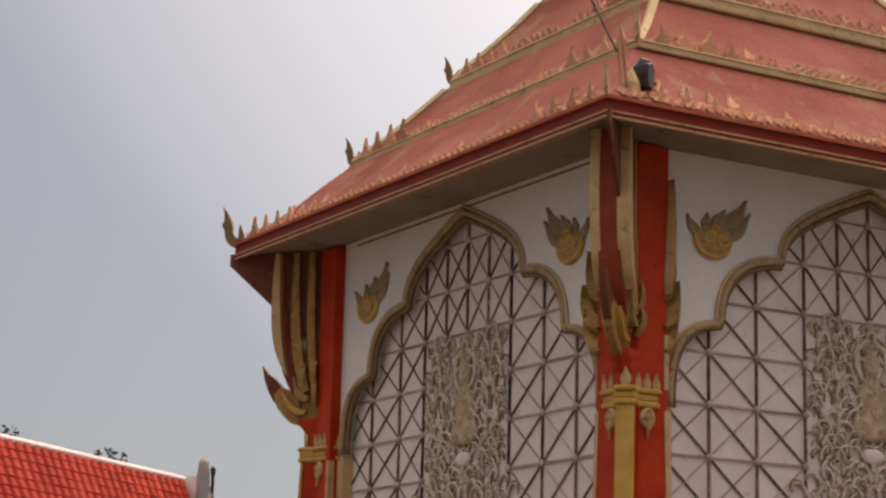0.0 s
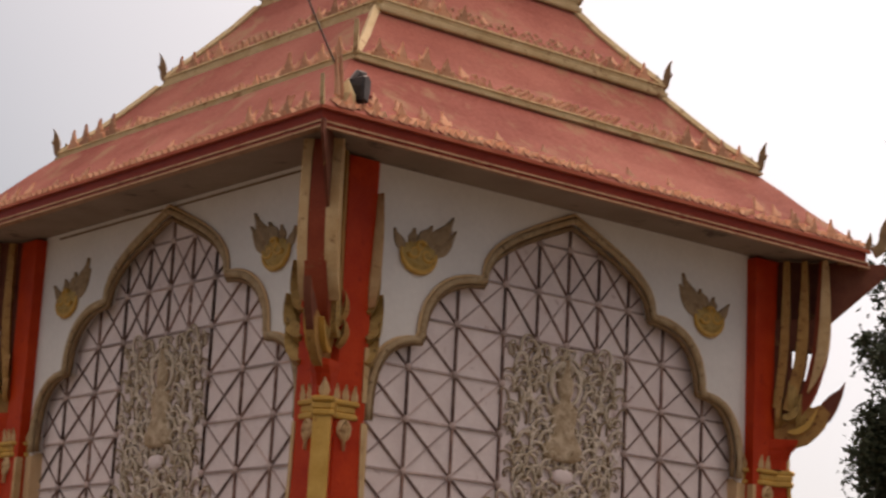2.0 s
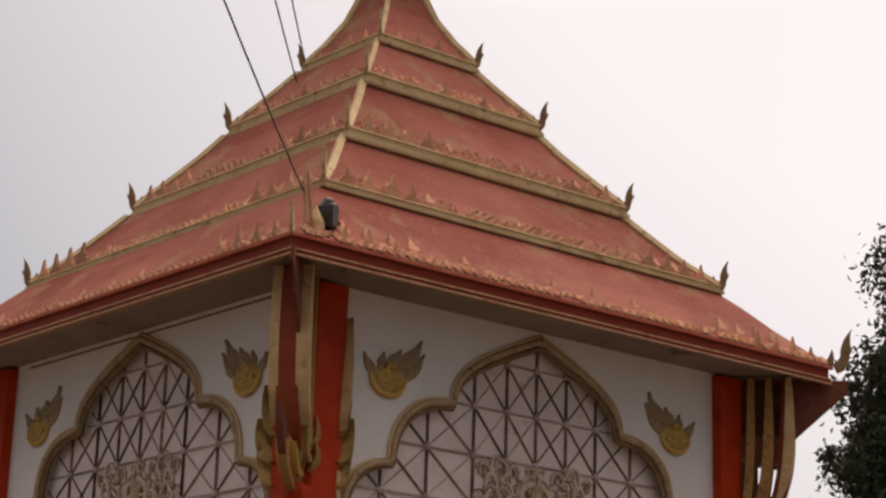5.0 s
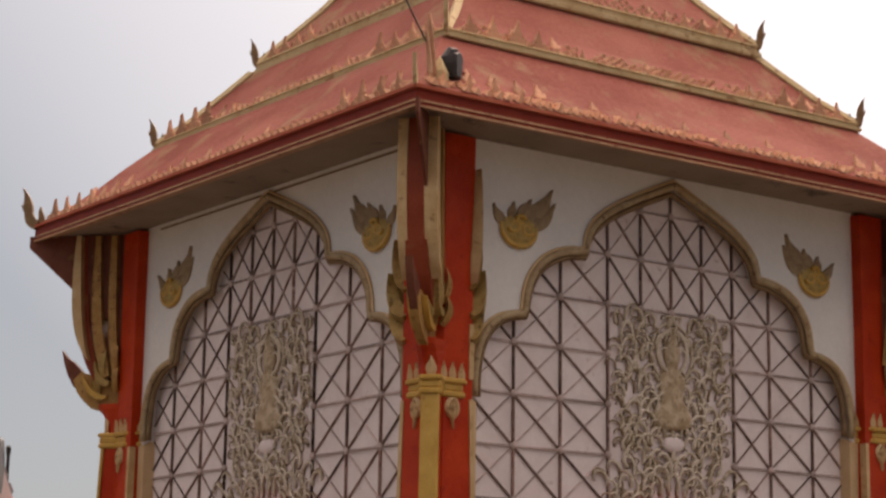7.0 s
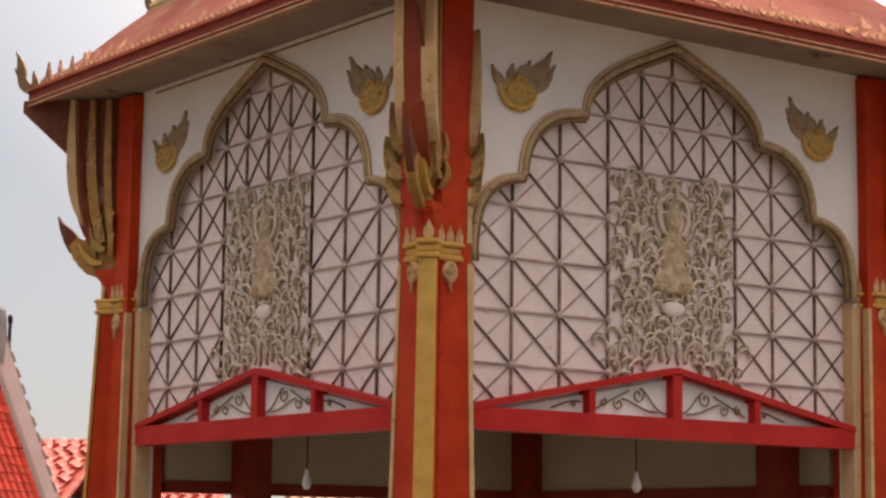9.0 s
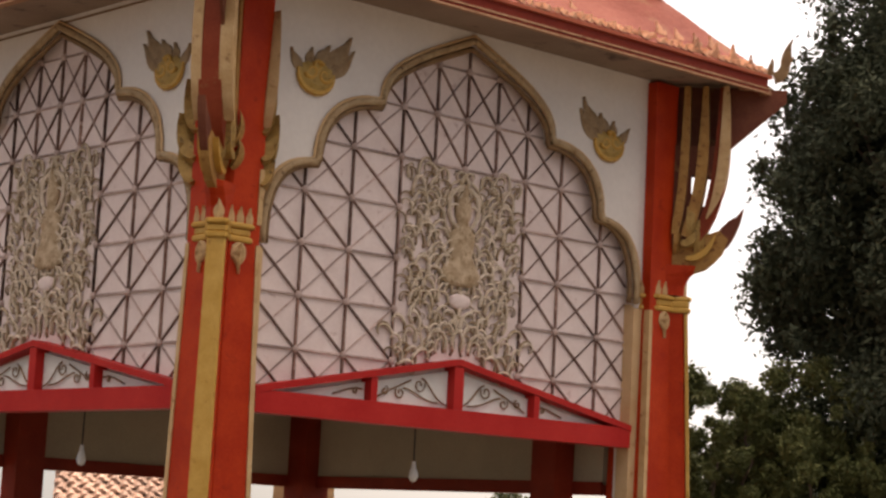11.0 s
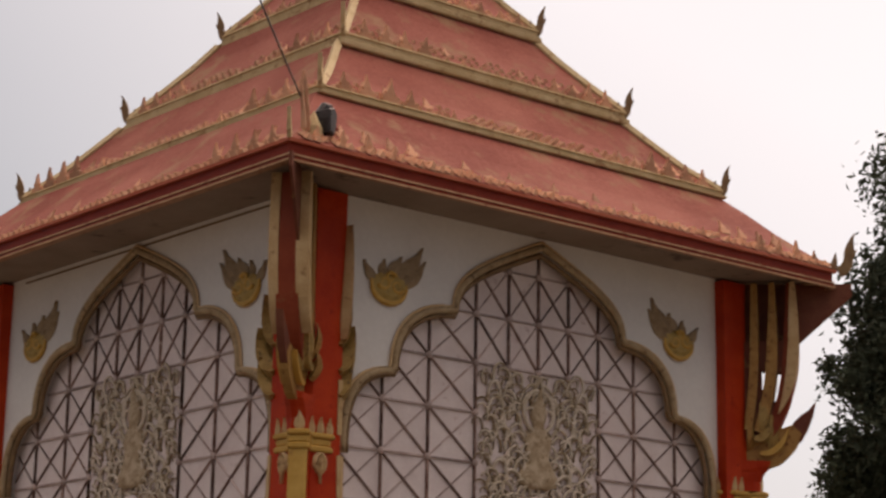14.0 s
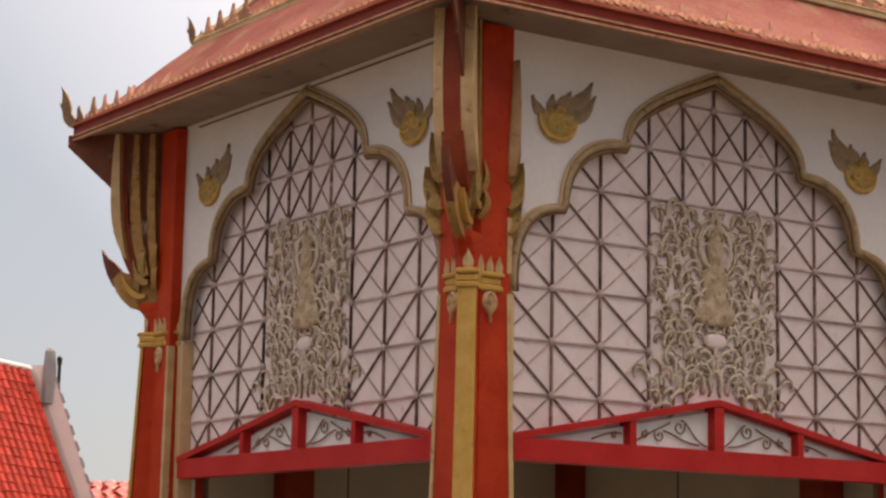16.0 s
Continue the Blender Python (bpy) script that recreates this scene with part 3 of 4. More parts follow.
def column():
    """The corner column at the origin, its outer corner towards -x -y."""
    bm = bmesh.new()
    loft(bm, [[(x, y, z) for x, y in cut_corner(h, 0.095)] for h, z in ((0.222, 0.0), (0.166, 3.46), (0.165, 3.98), (0.167, 4.6), (0.172, 5.2))])
    col = part("column", bm, M_RED, pavilion, "red column with gilded corners and a flaring petal capital")
    for q in range(4):
        rot = Matrix.Rotation(math.pi / 2 * q, 4, "Z")
        if q == 0:
            bm = bmesh.new()
            loft(bm, pier([(0.425, 0.02, 0.064), (0.275, 3.434, 0.058)]))
            part("corner_pier", bm, M_RED, col)
            bm = bmesh.new()
            q = 0.5 ** 0.5
            loft(bm, [[(q * (w * j - r), q * (-w * j - r), z) for r, j in ((o - 0.028, 1), (o - 0.006, 1), (o, 0.8), (o, -0.8), (o - 0.006, -1), (o - 0.028, -1))] for o, z, w in ((0.455, 0.02, 0.067), (0.305, 3.434, 0.061))])
            part("corner_strip", bm, M_GOLD, col, "gold corner strip standing proud")
            bm = bmesh.new()
            blade(bm, (0, 3.562), (0, 3.60), (0, 3.63), (0, 3.69), 0.036, 0.255, 0.295)
            part("flame_leaf", bm, M_PALEGOLD, col, "gilded flame leaf", Matrix.Rotation(radians(-45), 4, "Z"))
        # hanging and standing leaves at the collar
        bm = bmesh.new()
        for s in (-1, 1):
            blade(bm, (0, 3.43), (0.055 * s, 3.40), (0.05 * s, 3.33), (0.01 * s, 3.29), 0.022, 0.160, 0.190)
        blade(bm, (0, 3.40), (0.0, 3.35), (0.0, 3.30), (0.0, 3.23), 0.020, 0.162, 0.196)
        part("pendant_leaf", bm, M_PALEGOLD, col, "gilded pendant leaves", rot)
        for du in (-0.075, 0.0, 0.075):
            bm = bmesh.new()
            blade(bm, (du, 3.545), (du, 3.58), (du, 3.61), (du * 1.0, 3.665), 0.030, 0.158, 0.186)
            part("flame_leaf", bm, M_PALEGOLD, col, "gilded flame leaf", rot)
    # collar of two rings
    for z0, z1, h in ((3.435, 3.475, 0.188), (3.475, 3.525, 0.178), (3.525, 3.56, 0.195)):
        bm = bmesh.new()
        loft(bm, [[(x, y, z) for x, y in chamfered(hh, 0.10)] for hh, z in ((h - 0.008, z0), (h, z0 + 0.01), (h, z1 - 0.01), (h - 0.008, z1))])
        part("collar", bm, M_GOLD, col, "gold collar ring")
        bm = bmesh.new()
        loft(bm, pier([(h + 0.127, z0, 0.070), (h + 0.137, z0 + 0.01, 0.076), (h + 0.137, z1 - 0.01, 0.076), (h + 0.127, z1, 0.070)]))
        part("collar", bm, M_GOLD, col, "gold collar ring")
    # pale gilded strips down the edges that meet the walls
    for z0, z1, h0, h1 in ((0.02, 3.43, 0.222, 0.167),):
        for flip in (False, True):
            bm = bmesh.new()
            rings = []
            for h, z in ((h0, z0), (h1, z1)):
                ring = [(h - 0.030, -h - 0.008), (h + 0.006, -h - 0.008), (h + 0.006, -h + 0.05), (h - 0.030, -h + 0.02)]
                rings.append([((y, x, z) if flip else (x, y, z)) for x, y in ring])
            loft(bm, rings)
            part("edge_strip", bm, M_PALEGOLD, col, "pale gilded edge strip")
    # small leaves round the foot of the bracket
    ang = radians(225)
    for z, ln, w, d in ((3.90, 0.22, 0.040, 0.19), (4.04, 0.26, 0.030, 0.20)):
        for s in (-1, 0, 1):
            bm = bmesh.new()
            blade(bm, (0.05 * s, z), (0.095 * s, z + ln * 0.25), (0.12 * s, z + ln * 0.55), (0.085 * s, z + ln * (0.9 if s else 1.1)), w * 0.8, d - 0.02, d + 0.035)
            part("foot_leaf", bm, M_BRONZE, col, "tarnished gilt foot leaf", Matrix.Rotation(ang + math.pi / 2, 4, "Z"))
    # eave bracket along the outer diagonal
    turn = Matrix.Rotation(radians(218), 4, "Z")
    shapes = (
        ("bracket_head", M_BRACKET, [(0.15, 4.72), (0.50, 4.72), (0.60, 4.735), (1.02, 5.115), (1.02, 5.215), (0.15, 5.215)], -0.010, 0.010),
        ("bracket_strut", M_PETAL, leaf_outline(bezier((0.535, 5.20), (0.545, 4.62), (0.53, 4.32), (0.36, 4.00), 10), [0.030, 0.040, 0.050, 0.054, 0.056, 0.056, 0.056, 0.054, 0.050, 0.042, 0.030]), -0.075, 0.075),
        ("bracket_petal", M_PALEGOLD, leaf_outline(bezier((0.555, 5.20), (0.565, 4.62), (0.555, 4.40), (0.43, 4.16), 10), [0.020, 0.030, 0.036, 0.040, 0.042, 0.042, 0.040, 0.036, 0.028, 0.018, 0.004]), 0.058, 0.125),
        ("bracket_petal", M_PALEGOLD, leaf_outline(bezier((0.555, 5.20), (0.565, 4.62), (0.555, 4.40), (0.43, 4.16), 10), [0.020, 0.030, 0.036, 0.040, 0.042, 0.042, 0.040, 0.036, 0.028, 0.018, 0.004]), -0.145, -0.060),
        ("bracket_strut", M_BRONZE, leaf_outline(bezier((0.395, 5.20), (0.40, 4.62), (0.39, 4.34), (0.27, 4.02), 10), [0.022, 0.028, 0.034, 0.040, 0.042, 0.044, 0.044, 0.044, 0.044, 0.042, 0.030]), -0.105, 0.105),
        ("bracket_strut", M_BRONZE, leaf_outline(bezier((0.255, 5.20), (0.255, 4.62), (0.245, 4.34), (0.19, 4.04), 9), [0.024, 0.028, 0.032, 0.034, 0.034, 0.034, 0.034, 0.034, 0.034, 0.026]), -0.095, 0.095),
        ("bracket_web", M_BRACKET, [(0.14, 4.53), (0.52, 4.48), (0.55, 4.74), (0.14, 4.74)], -0.055, 0.055),
        ("bracket_web", M_BRACKET, [(0.14, 3.96), (0.38, 3.96), (0.46, 4.25), (0.37, 4.27), (0.30, 4.37), (0.30, 4.54), (0.14, 4.54)], -0.055, 0.055),
        ("bracket_wing", M_BRACKET, [(0.714, 4.262), (0.690, 4.150), (0.652, 4.050), (0.600, 3.960), (0.520, 3.900), (0.500, 4.02), (0.540, 4.10), (0.600, 4.158), (0.660, 4.195)], -0.026, 0.026),
        ("bracket_wing", M_BRONZE, [(0.600, 4.010), (0.560, 3.905), (0.500, 3.835), (0.429, 3.773), (0.34, 3.745), (0.12, 3.72), (0.12, 4.00), (0.38, 4.04), (0.46, 4.055), (0.53, 4.08)], -0.030, 0.030),
        ("bracket_curl", M_GOLD, leaf_outline(bezier((0.28, 3.86), (0.38, 3.84), (0.46, 3.92), (0.50, 4.04), 7), [0.012, 0.020, 0.024, 0.024, 0.022, 0.018, 0.012, 0.003]), -0.068, 0.068),
        ("bracket_curl", M_OLIVE, leaf_outline(bezier((0.24, 3.97), (0.31, 3.95), (0.37, 4.02), (0.38, 4.15), 7), [0.018, 0.026, 0.030, 0.030, 0.024, 0.018, 0.012, 0.003]), -0.11, 0.11),
    )
    bm = bmesh.new()
    loft(bm, [[(0.08, -0.11, z), (r - 0.05, -0.065, z), (r, -0.02, z), (r, 0.02, z), (r - 0.05, 0.065, z), (0.08, 0.11, z)] for r, z in ((0.27, 3.565), (0.275, 3.64), (0.31, 3.71), (0.36, 3.76), (0.37, 3.80))])
    part("bracket_foot", bm, M_RED, col, "red flaring foot of the bracket", turn)
    for name, mat, outline, d0, d1 in shapes:
        bm = bmesh.new()
        prism(bm, outline, d0, d1)
        part(name, bm, mat, col, "", Matrix.Rotation(radians(225), 4, "Z") if name == "bracket_head" else turn)
    for u, z, h, w, d in ((-0.085, 3.95, 0.30, 0.034, 0.33), (-0.045, 3.89, 0.28, 0.036, 0.39), (0.0, 3.87, 0.36, 0.038, 0.42), (0.045, 3.89, 0.28, 0.036, 0.39), (0.085, 3.95, 0.30, 0.034, 0.33)):
        bm = bmesh.new()
        blade(bm, (u * 0.5, z), (u * 0.9, z + h * 0.3), (u * 1.3, z + h * 0.6), (u * 1.1, z + h), w, d - 0.05, d + 0.03)
        part("foot_leaf", bm, M_OLIVE, col, "tarnished gilt foot leaf", Matrix.Rotation(radians(218 + 90), 4, "Z"))
    return col


corner = column()
corner.location = (-0.055, -0.055, 0)
for k in (1, 2, 3):
    m = spin(k) @ Matrix.Translation((-0.055, -0.055, 0))
    dup = copy_thing(corner, m)
    dup.parent = pavilion


def flute(spine, widths, d0, d1):
    """An upright ridged petal on a face: its centre line in (u, z)."""
    bm = bmesh.new()
    mid_d = d0 + (d1 - d0) * 0.6
    loft(bm, [[(u - w, -d0, z), (u - w, -mid_d, z), (u, -d1, z), (u + w, -mid_d, z), (u + w, -d0, z)] for (u, z), w in zip(spine, widths)])
    return bm


# the nearest column alone carries tall gilded petals on its faces and leaf wings on the walls beside it
turned = Matrix.Rotation(-math.pi / 2, 4, "Z")
part("capital_petal", flute(bezier((0.150, 4.20), (0.195, 4.40), (0.205, 4.64), (0.175, 4.98), 9), [0.006, 0.026, 0.038, 0.043, 0.043, 0.041, 0.036, 0.028, 0.018, 0.004], 0.10, 0.235), M_PALEGOLD, corner, "pale gilded upright petal")
bm = bmesh.new()
loft(bm, [[(0.136, -0.174, z), (0.172, -0.174, z), (0.172, -0.12, z), (0.136, -0.14, z)] for z in (3.565, 3.93)])
part("edge_strip", bm, M_PALEGOLD, corner, "pale gilded edge strip")
for spot, size in ((turned @ Matrix.Diagonal((-1, 1, 1, 1)), 1.35), (None, 0.8)):
    for p in (((0.14, 3.82), (0.22, 3.84), (0.27, 3.95), (0.24, 4.10), 0.060), ((0.14, 3.98), (0.25, 4.00), (0.30, 4.12), (0.26, 4.30), 0.066), ((0.14, 4.16), (0.22, 4.20), (0.25, 4.34), (0.215, 4.52), 0.050)):
        bm = bmesh.new()
        blade(bm, *[(0.15 + (u - 0.15) * size, z) for u, z in p[:4]], p[4], 0.07, 0.205)
        part("wing_leaf", bm, M_OLIVE, corner, "tarnished gilt wing leaf", spot)

# ---------------- roof ----------------
def square(off, z, c):
    return [(c[0] - off, c[1] - off, z), (c[0] + off, c[1] - off, z), (c[0] + off, c[1] + off, z), (c[0] - off, c[1] + off, z)]


EC, RC = (1.985, 2.015), (2.1, 1.9)
EAVE = [Matrix.Translation((-0.015 - (0.08 if k == 3 else 0), 0.015 + (0.04 if k == 2 else 0), -0.012)) for k in range(4)]      # the eave sits askew on the walls
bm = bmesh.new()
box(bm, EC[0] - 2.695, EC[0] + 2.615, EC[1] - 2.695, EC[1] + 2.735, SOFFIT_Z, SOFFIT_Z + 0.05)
part("soffit", bm, M_SOFFIT, pavilion, "boarded eave soffit, brown colour darkened for the eave's shade")
for o0, o1, z0, z1, mat, nm, lb in ((2.716, 2.742, 5.180, 5.195, M_LIP, "eave_lip", "weathered gold eave lip"), (2.69, 2.728, 5.196, 5.217, M_FASCIA, "eave_lip", "dark red eave groove"),
                                   (2.60, 2.736, 5.218, 5.232, M_LIP, "eave_lip", "weathered gold eave lip"), (2.60, 2.722, 5.233, 5.304, M_FASCIA, "fascia", "dark red fascia board"),
                                   (2.60, 2.748, 5.305, 5.328, M_TRIMRED, "fascia", "worn red fascia cap")):
    for k in range(4):
        bm = bmesh.new()
        rings = []
        for z in (z0, z1):
            trim, more = (0.08 if k == 0 else 0.0), (0.04 if k == 1 else 0.0)
            rings.append([(2 - o1 - more, 2 - o1, z), (2 + o1 - trim, 2 - o1, z), (2 + o0 - trim, 2 - o0, z), (2 - o0 - more, 2 - o0, z)])
        loft(bm, rings)
        part(nm, bm, mat, pavilion, lb, EAVE[k] @ faces[k])
# dentils under the lip
bm = bmesh.new()
loft(bm, [[(x + z * 0.5, y, z) for x, y in ((-0.014, -0.018), (0.014, -0.018), (0.014, 0.018), (-0.014, 0.018))] for z in (0.0, 0.028)])
dent = bpy.data.meshes.new("dentil")
bmesh.ops.recalc_face_normals(bm, faces=bm.faces)
bm.to_mesh(dent)
bm.free()
dent.materials.append(M_LIP)
for k in (0, 1):
    for j in range(86):
        again("dentil", dent, pavilion, "", EAVE[k] @ faces[k] @ Matrix.Translation((2 - 2.66 + j * 0.0625, 2 - 2.706, 5.190)))

tiers = ([(2.735, 5.327), (2.56, 5.445), (2.36, 5.625), (2.20, 5.79), (2.05, 5.93)], [(2.045, 5.975), (1.82, 6.17), (1.64, 6.37), (1.475, 6.56)],
         [(1.465, 6.645), (1.26, 6.87), (1.08, 7.08), (0.94, 7.27)], [(0.93, 7.36), (0.77, 7.54), (0.64, 7.70), (0.53, 7.84)], [(0.52, 7.91), (0.39, 8.09), (0.27, 8.30), (0.18, 8.56)])
bands = ((2.062, 5.92, 5.985), (1.485, 6.55, 6.655), (0.952, 7.26, 7.37), (0.543, 7.83, 7.92))
# the upper tiers stand a little off the middle
CENTRES = [(2.0 + k, 2.0 - k) for k in (0.0, 0.02, 0.048, 0.07, 0.088)]
roof_tiers = []
for i, prof in enumerate(tiers):
    bm = bmesh.new()
    rings = [square(o, z, CENTRES[i]) for o, z in prof]
    if i == 0:
        rings[0] = [(x - 0.015 - (0.08 if x > 2 else 0), y + 0.015 + (0.04 if y > 2 else 0), z - 0.012) for x, y, z in rings[0]]
    loft(bm, rings)
    roof_tiers.append(part("roof_tier", bm, M_ROOF, pavilion, "weathered red tiled roof tier"))

# antefix, finial
bm = bmesh.new()
half = [(-0.062, 0), (-0.082, 0.028), (-0.078, 0.058), (-0.056, 0.070), (-0.050, 0.050), (-0.036, 0.062), (-0.040, 0.092), (-0.024, 0.120), (-0.012, 0.150)]
prism(bm, half + [(0.004, 0.190)] + [(-u, z) for u, z in reversed(half)], -0.010, 0.016, 0.12)
ante = bpy.data.meshes.new("antefix")
bmesh.ops.recalc_face_normals(bm, faces=bm.faces)
bm.to_mesh(ante)
bm.free()
ante.materials.append(M_ANTEFIX)
bm = bmesh.new()
spine = bezier((0.0, -0.03), (0.16, 0.02), (0.06, 0.20), (0.17, 0.37), 9)
prism(bm, leaf_outline(spine, [0.05, 0.055, 0.055, 0.05, 0.045, 0.05, 0.045, 0.032, 0.016, 0.003]), -0.026, 0.026)
prism(bm, leaf_outline(bezier((-0.04, 0.0), (-0.06, 0.06), (-0.02, 0.10), (-0.03, 0.17), 5), [0.03, 0.035, 0.03, 0.024, 0.014, 0.002]), -0.02, 0.02)
prism(bm, leaf_outline(bezier((0.09, 0.10), (0.13, 0.12), (0.16, 0.15), (0.18, 0.20), 4), [0.03, 0.028, 0.02, 0.012, 0.002]), -0.02, 0.02)
fin = bpy.data.meshes.new("corner_finial")
bmesh.ops.recalc_face_normals(bm, faces=bm.faces)
bm.to_mesh(fin)
bm.free()
fin.materials.append(M_DARKGILT)

# same finial recoloured paler for the near hip, where it would catch light
fin_lit = fin.copy()
fin_lit.materials.clear()
fin_lit.materials.append(M_KHAKI)

rng = random.Random(3)
edges = [(2.68, 5.345, EC, roof_tiers[0], 0.215)] + [(o - 0.03, z1, CENTRES[i + 1], roof_tiers[i + 1], 0.20) for i, (o, z0, z1) in enumerate(bands)]
for n, (off, z, c, tier, gap) in enumerate(edges):
    ang0 = [0, -90, 180, 90]
    for k in range(4):
        rot = Matrix.Translation((c[0], c[1], 0)) @ Matrix.Rotation(radians(ang0[k]), 4, "Z")
        count = int((2 * off - 0.3) / gap)
        for j in range(count + 1):
            u = -off + 0.20 + j * (2 * off - 0.40) / max(1, count)
            near_corner = min(u + off, off - u)
            s = 1.0 if near_corner < 0.20 + gap * 3.2 else (0.55 if j % 4 == 1 else 0.24)
            if s < 0.5 and rng.random() < (0.75 if n == 0 else 0.45):
                continue
            s *= rng.uniform(0.62, 0.92) * (1.18 if n == 1 else 1.0 if n < 3 else 0.75)
            m = rot @ Matrix.Translation((u, -off, z - 0.01)) @ Matrix.Rotation(radians(rng.uniform(-5, 5)), 4, "Y") @ Matrix.Diagonal((s, s, s, 1))
            again("antefix", ante, tier, "worn gilded leaf-shaped antefix", m)
        s = (0.45 if k == 0 else 0.80) if n == 0 else (0.60 if n < 4 else 0.55)
        fm = rot @ Matrix.Translation((-off, -off, z - 0.01)) @ Matrix.Rotation(radians(225), 4, "Z") @ Matrix.Translation((-0.02 if n else 0.06, 0, 0)) @ Matrix.Diagonal((s, s, s, 1))
        again("corner_finial", fin_lit if k == 0 else fin, tier, "gilded corner finial in a paler, as-if-lit colour" if k == 0 else "gilded flame-shaped corner finial in a dark, as-if-backlit colour", fm)

# pale flame motifs lying on the slopes, close together by the corners
rng = random.Random(29)
for i, (off, z) in enumerate(((2.54, 5.462), (1.95, 6.057), (1.37, 6.75))):
    c = CENTRES[i]
    for k in range(4):
        rot = Matrix.Translation((c[0], c[1], 0)) @ Matrix.Rotation(radians((0, -90, 180, 90)[k]), 4, "Z")
        spots = [0.36 + 0.205 * j for j in range(4)]
        spots += [2 * off - p for p in spots] + [1.45 + 0.42 * j for j in range(int((2 * off - 2.7) / 0.42))]
        for p in spots:
            size = (0.72 if min(p, 2 * off - p) < 1.1 else 0.48) * rng.uniform(0.85, 1.1) * (1.0, 0.85, 0.7)[i]
            m = rot @ Matrix.Translation((p - off + rng.uniform(-0.02, 0.02), -off, z - 0.01)) @ Matrix.Rotation(radians(-28), 4, "X") @ Matrix.Rotation(radians(rng.uniform(-8, 8)), 4, "Y") @ Matrix.Diagonal((size, size, size, 1))
            again("flame_motif", ante, roof_tiers[i], "worn pale gilded flame motif", m)

for i, (o, z0, z1) in enumerate(bands):
    for k in range(4):
        h = (z1 - z0)
        bm = bmesh.new()
        rings = []
        for a, z in ((0.0, z0), (0.008, z0 + h * 0.12), (0.008, z0 + h * 0.40), (-0.006, z0 + h * 0.48), (-0.006, z0 + h * 0.80), (0.004, z0 + h * 0.86), (0.0, z1)):
            oo, oi = o + a, o - 0.16
            rings.append([(-oo, -oo, z), (oo, -oo, z), (oi, -oi, z), (-oi, -oi, z)])
        loft(bm, rings)
        part("roof_band", bm, M_KHAKI, roof_tiers[i + 1], "weathered gold roof band", Matrix.Translation((*CENTRES[i + 1], 0)) @ Matrix.Rotation(-math.pi / 2 * k, 4, "Z"))
# low relief crest along each tier's foot
rng = random.Random(17)
for i, prof in enumerate(tiers[:4]):
    (o0, z0), (o1, z1) = prof[0], prof[1]
    for k in range(4):
        bm = bmesh.new()
        c = CENTRES[i]
        for row in range(3):
            f = 0.10 + 0.24 * row
            o, z = o0 + (o1 - o0) * f, z0 + (z1 - z0) * f
            n = int(2 * o / 0.085)
            for j in range(n):
                u = -o + (j + 0.5 + 0.5 * (row % 2)) * 2 * o / n
                if abs(u) > o - 0.06 or rng.random() < 0.10 + 0.2 * row:
                    continue
                w, h = rng.uniform(0.018, 0.034), rng.uniform(0.010, 0.022) * (1 - 0.2 * row)
                base = [(u - w, -o, z - 0.005), (u + w, -o, z - 0.005), (u + w, -o + 0.05, z + 0.035), (u - w, -o + 0.05, z + 0.035)]
                tip = bm.verts.new((u + rng.uniform(-0.008, 0.008), -o - 0.004, z + 0.02 + h))
                vs = [bm.verts.new(p) for p in base]
                for q in range(4):
                    bm.faces.new((vs[q], vs[(q + 1) % 4], tip))
                bm.faces.new(vs[::-1])
        ob = part("crest_relief", bm, M_ANTEFIX, roof_tiers[i], "low worn crest relief", Matrix.Translation((c[0], c[1], 0)) @ Matrix.Rotation(-math.pi / 2 * k, 4, "Z"))
        ob["kind"] = "stuff"
# gilded hips
for i, prof in enumerate(tiers):
    if i == 0:
        continue
    for k in range(4):
        bm = bmesh.new()
        rings = []
        for o, z in prof:
            w = 0.05 if i < 3 else 0.035
            rings.append([(-o - 0.012 + w, -o - 0.012, z + 0.012), (-o - 0.022, -o - 0.022, z + 0.03), (-o - 0.012, -o - 0.012 + w, z + 0.012), (-o + 0.05, -o + 0.05, z - 0.02)])
        loft(bm, rings)
        part("hip_ridge", bm, M_KHAKI, roof_tiers[i], "weathered gold hip ridge", Matrix.Translation((*CENTRES[i], 0)) @ Matrix.Rotation(math.pi / 2 * k, 4, "Z"))
# spire
bm = bmesh.new()
prof = [(0.20, 8.55), (0.25, 8.60), (0.25, 8.68), (0.17, 8.74), (0.19, 8.84), (0.13, 8.92), (0.15, 9.0), (0.10, 9.1), (0.11, 9.2), (0.07, 9.32), (0.05, 9.8), (0.025, 10.3), (0.004, 10.8)]
loft(bm, [[(RC[0] + r * math.cos(a), RC[1] + r * math.sin(a), z) for a in [2 * math.pi * i / 16 for i in range(16)]] for r, z in prof])
part("spire", bm, M_PALEGOLD, pavilion, "ringed gold spire", smooth=True)

# hanging lamps under the two near beams
for k in (0, 1):
    lamp = empty("pendant_lamp", "small white bulb hanging on a cord under the beam", "lamp", "bulbs under the beams", m=Matrix.Diagonal((1, 1.02, 1, 1)) @ faces[k] @ Matrix.Translation((2.02, 0.3, 0)))
    bm = bmesh.new()
    tube(bm, [(0, 0, 5.224), (0, 0.01, 3.6), (0, 0, 2.20)], 0.006, 5)
    part("cord", bm, M_IRON, lamp)
    bm = bmesh.new()
    loft(bm, [[(r * math.cos(a), r * math.sin(a), z) for a in [math.pi * i / 5 for i in range(10)]] for r, z in ((0.014, 2.20), (0.018, 2.16), (0.032, 2.12), (0.036, 2.09), (0.024, 2.06), (0.006, 2.05))])
    part("bulb", bm, M_GLASSY, lamp, "white glass bulb", smooth=True)

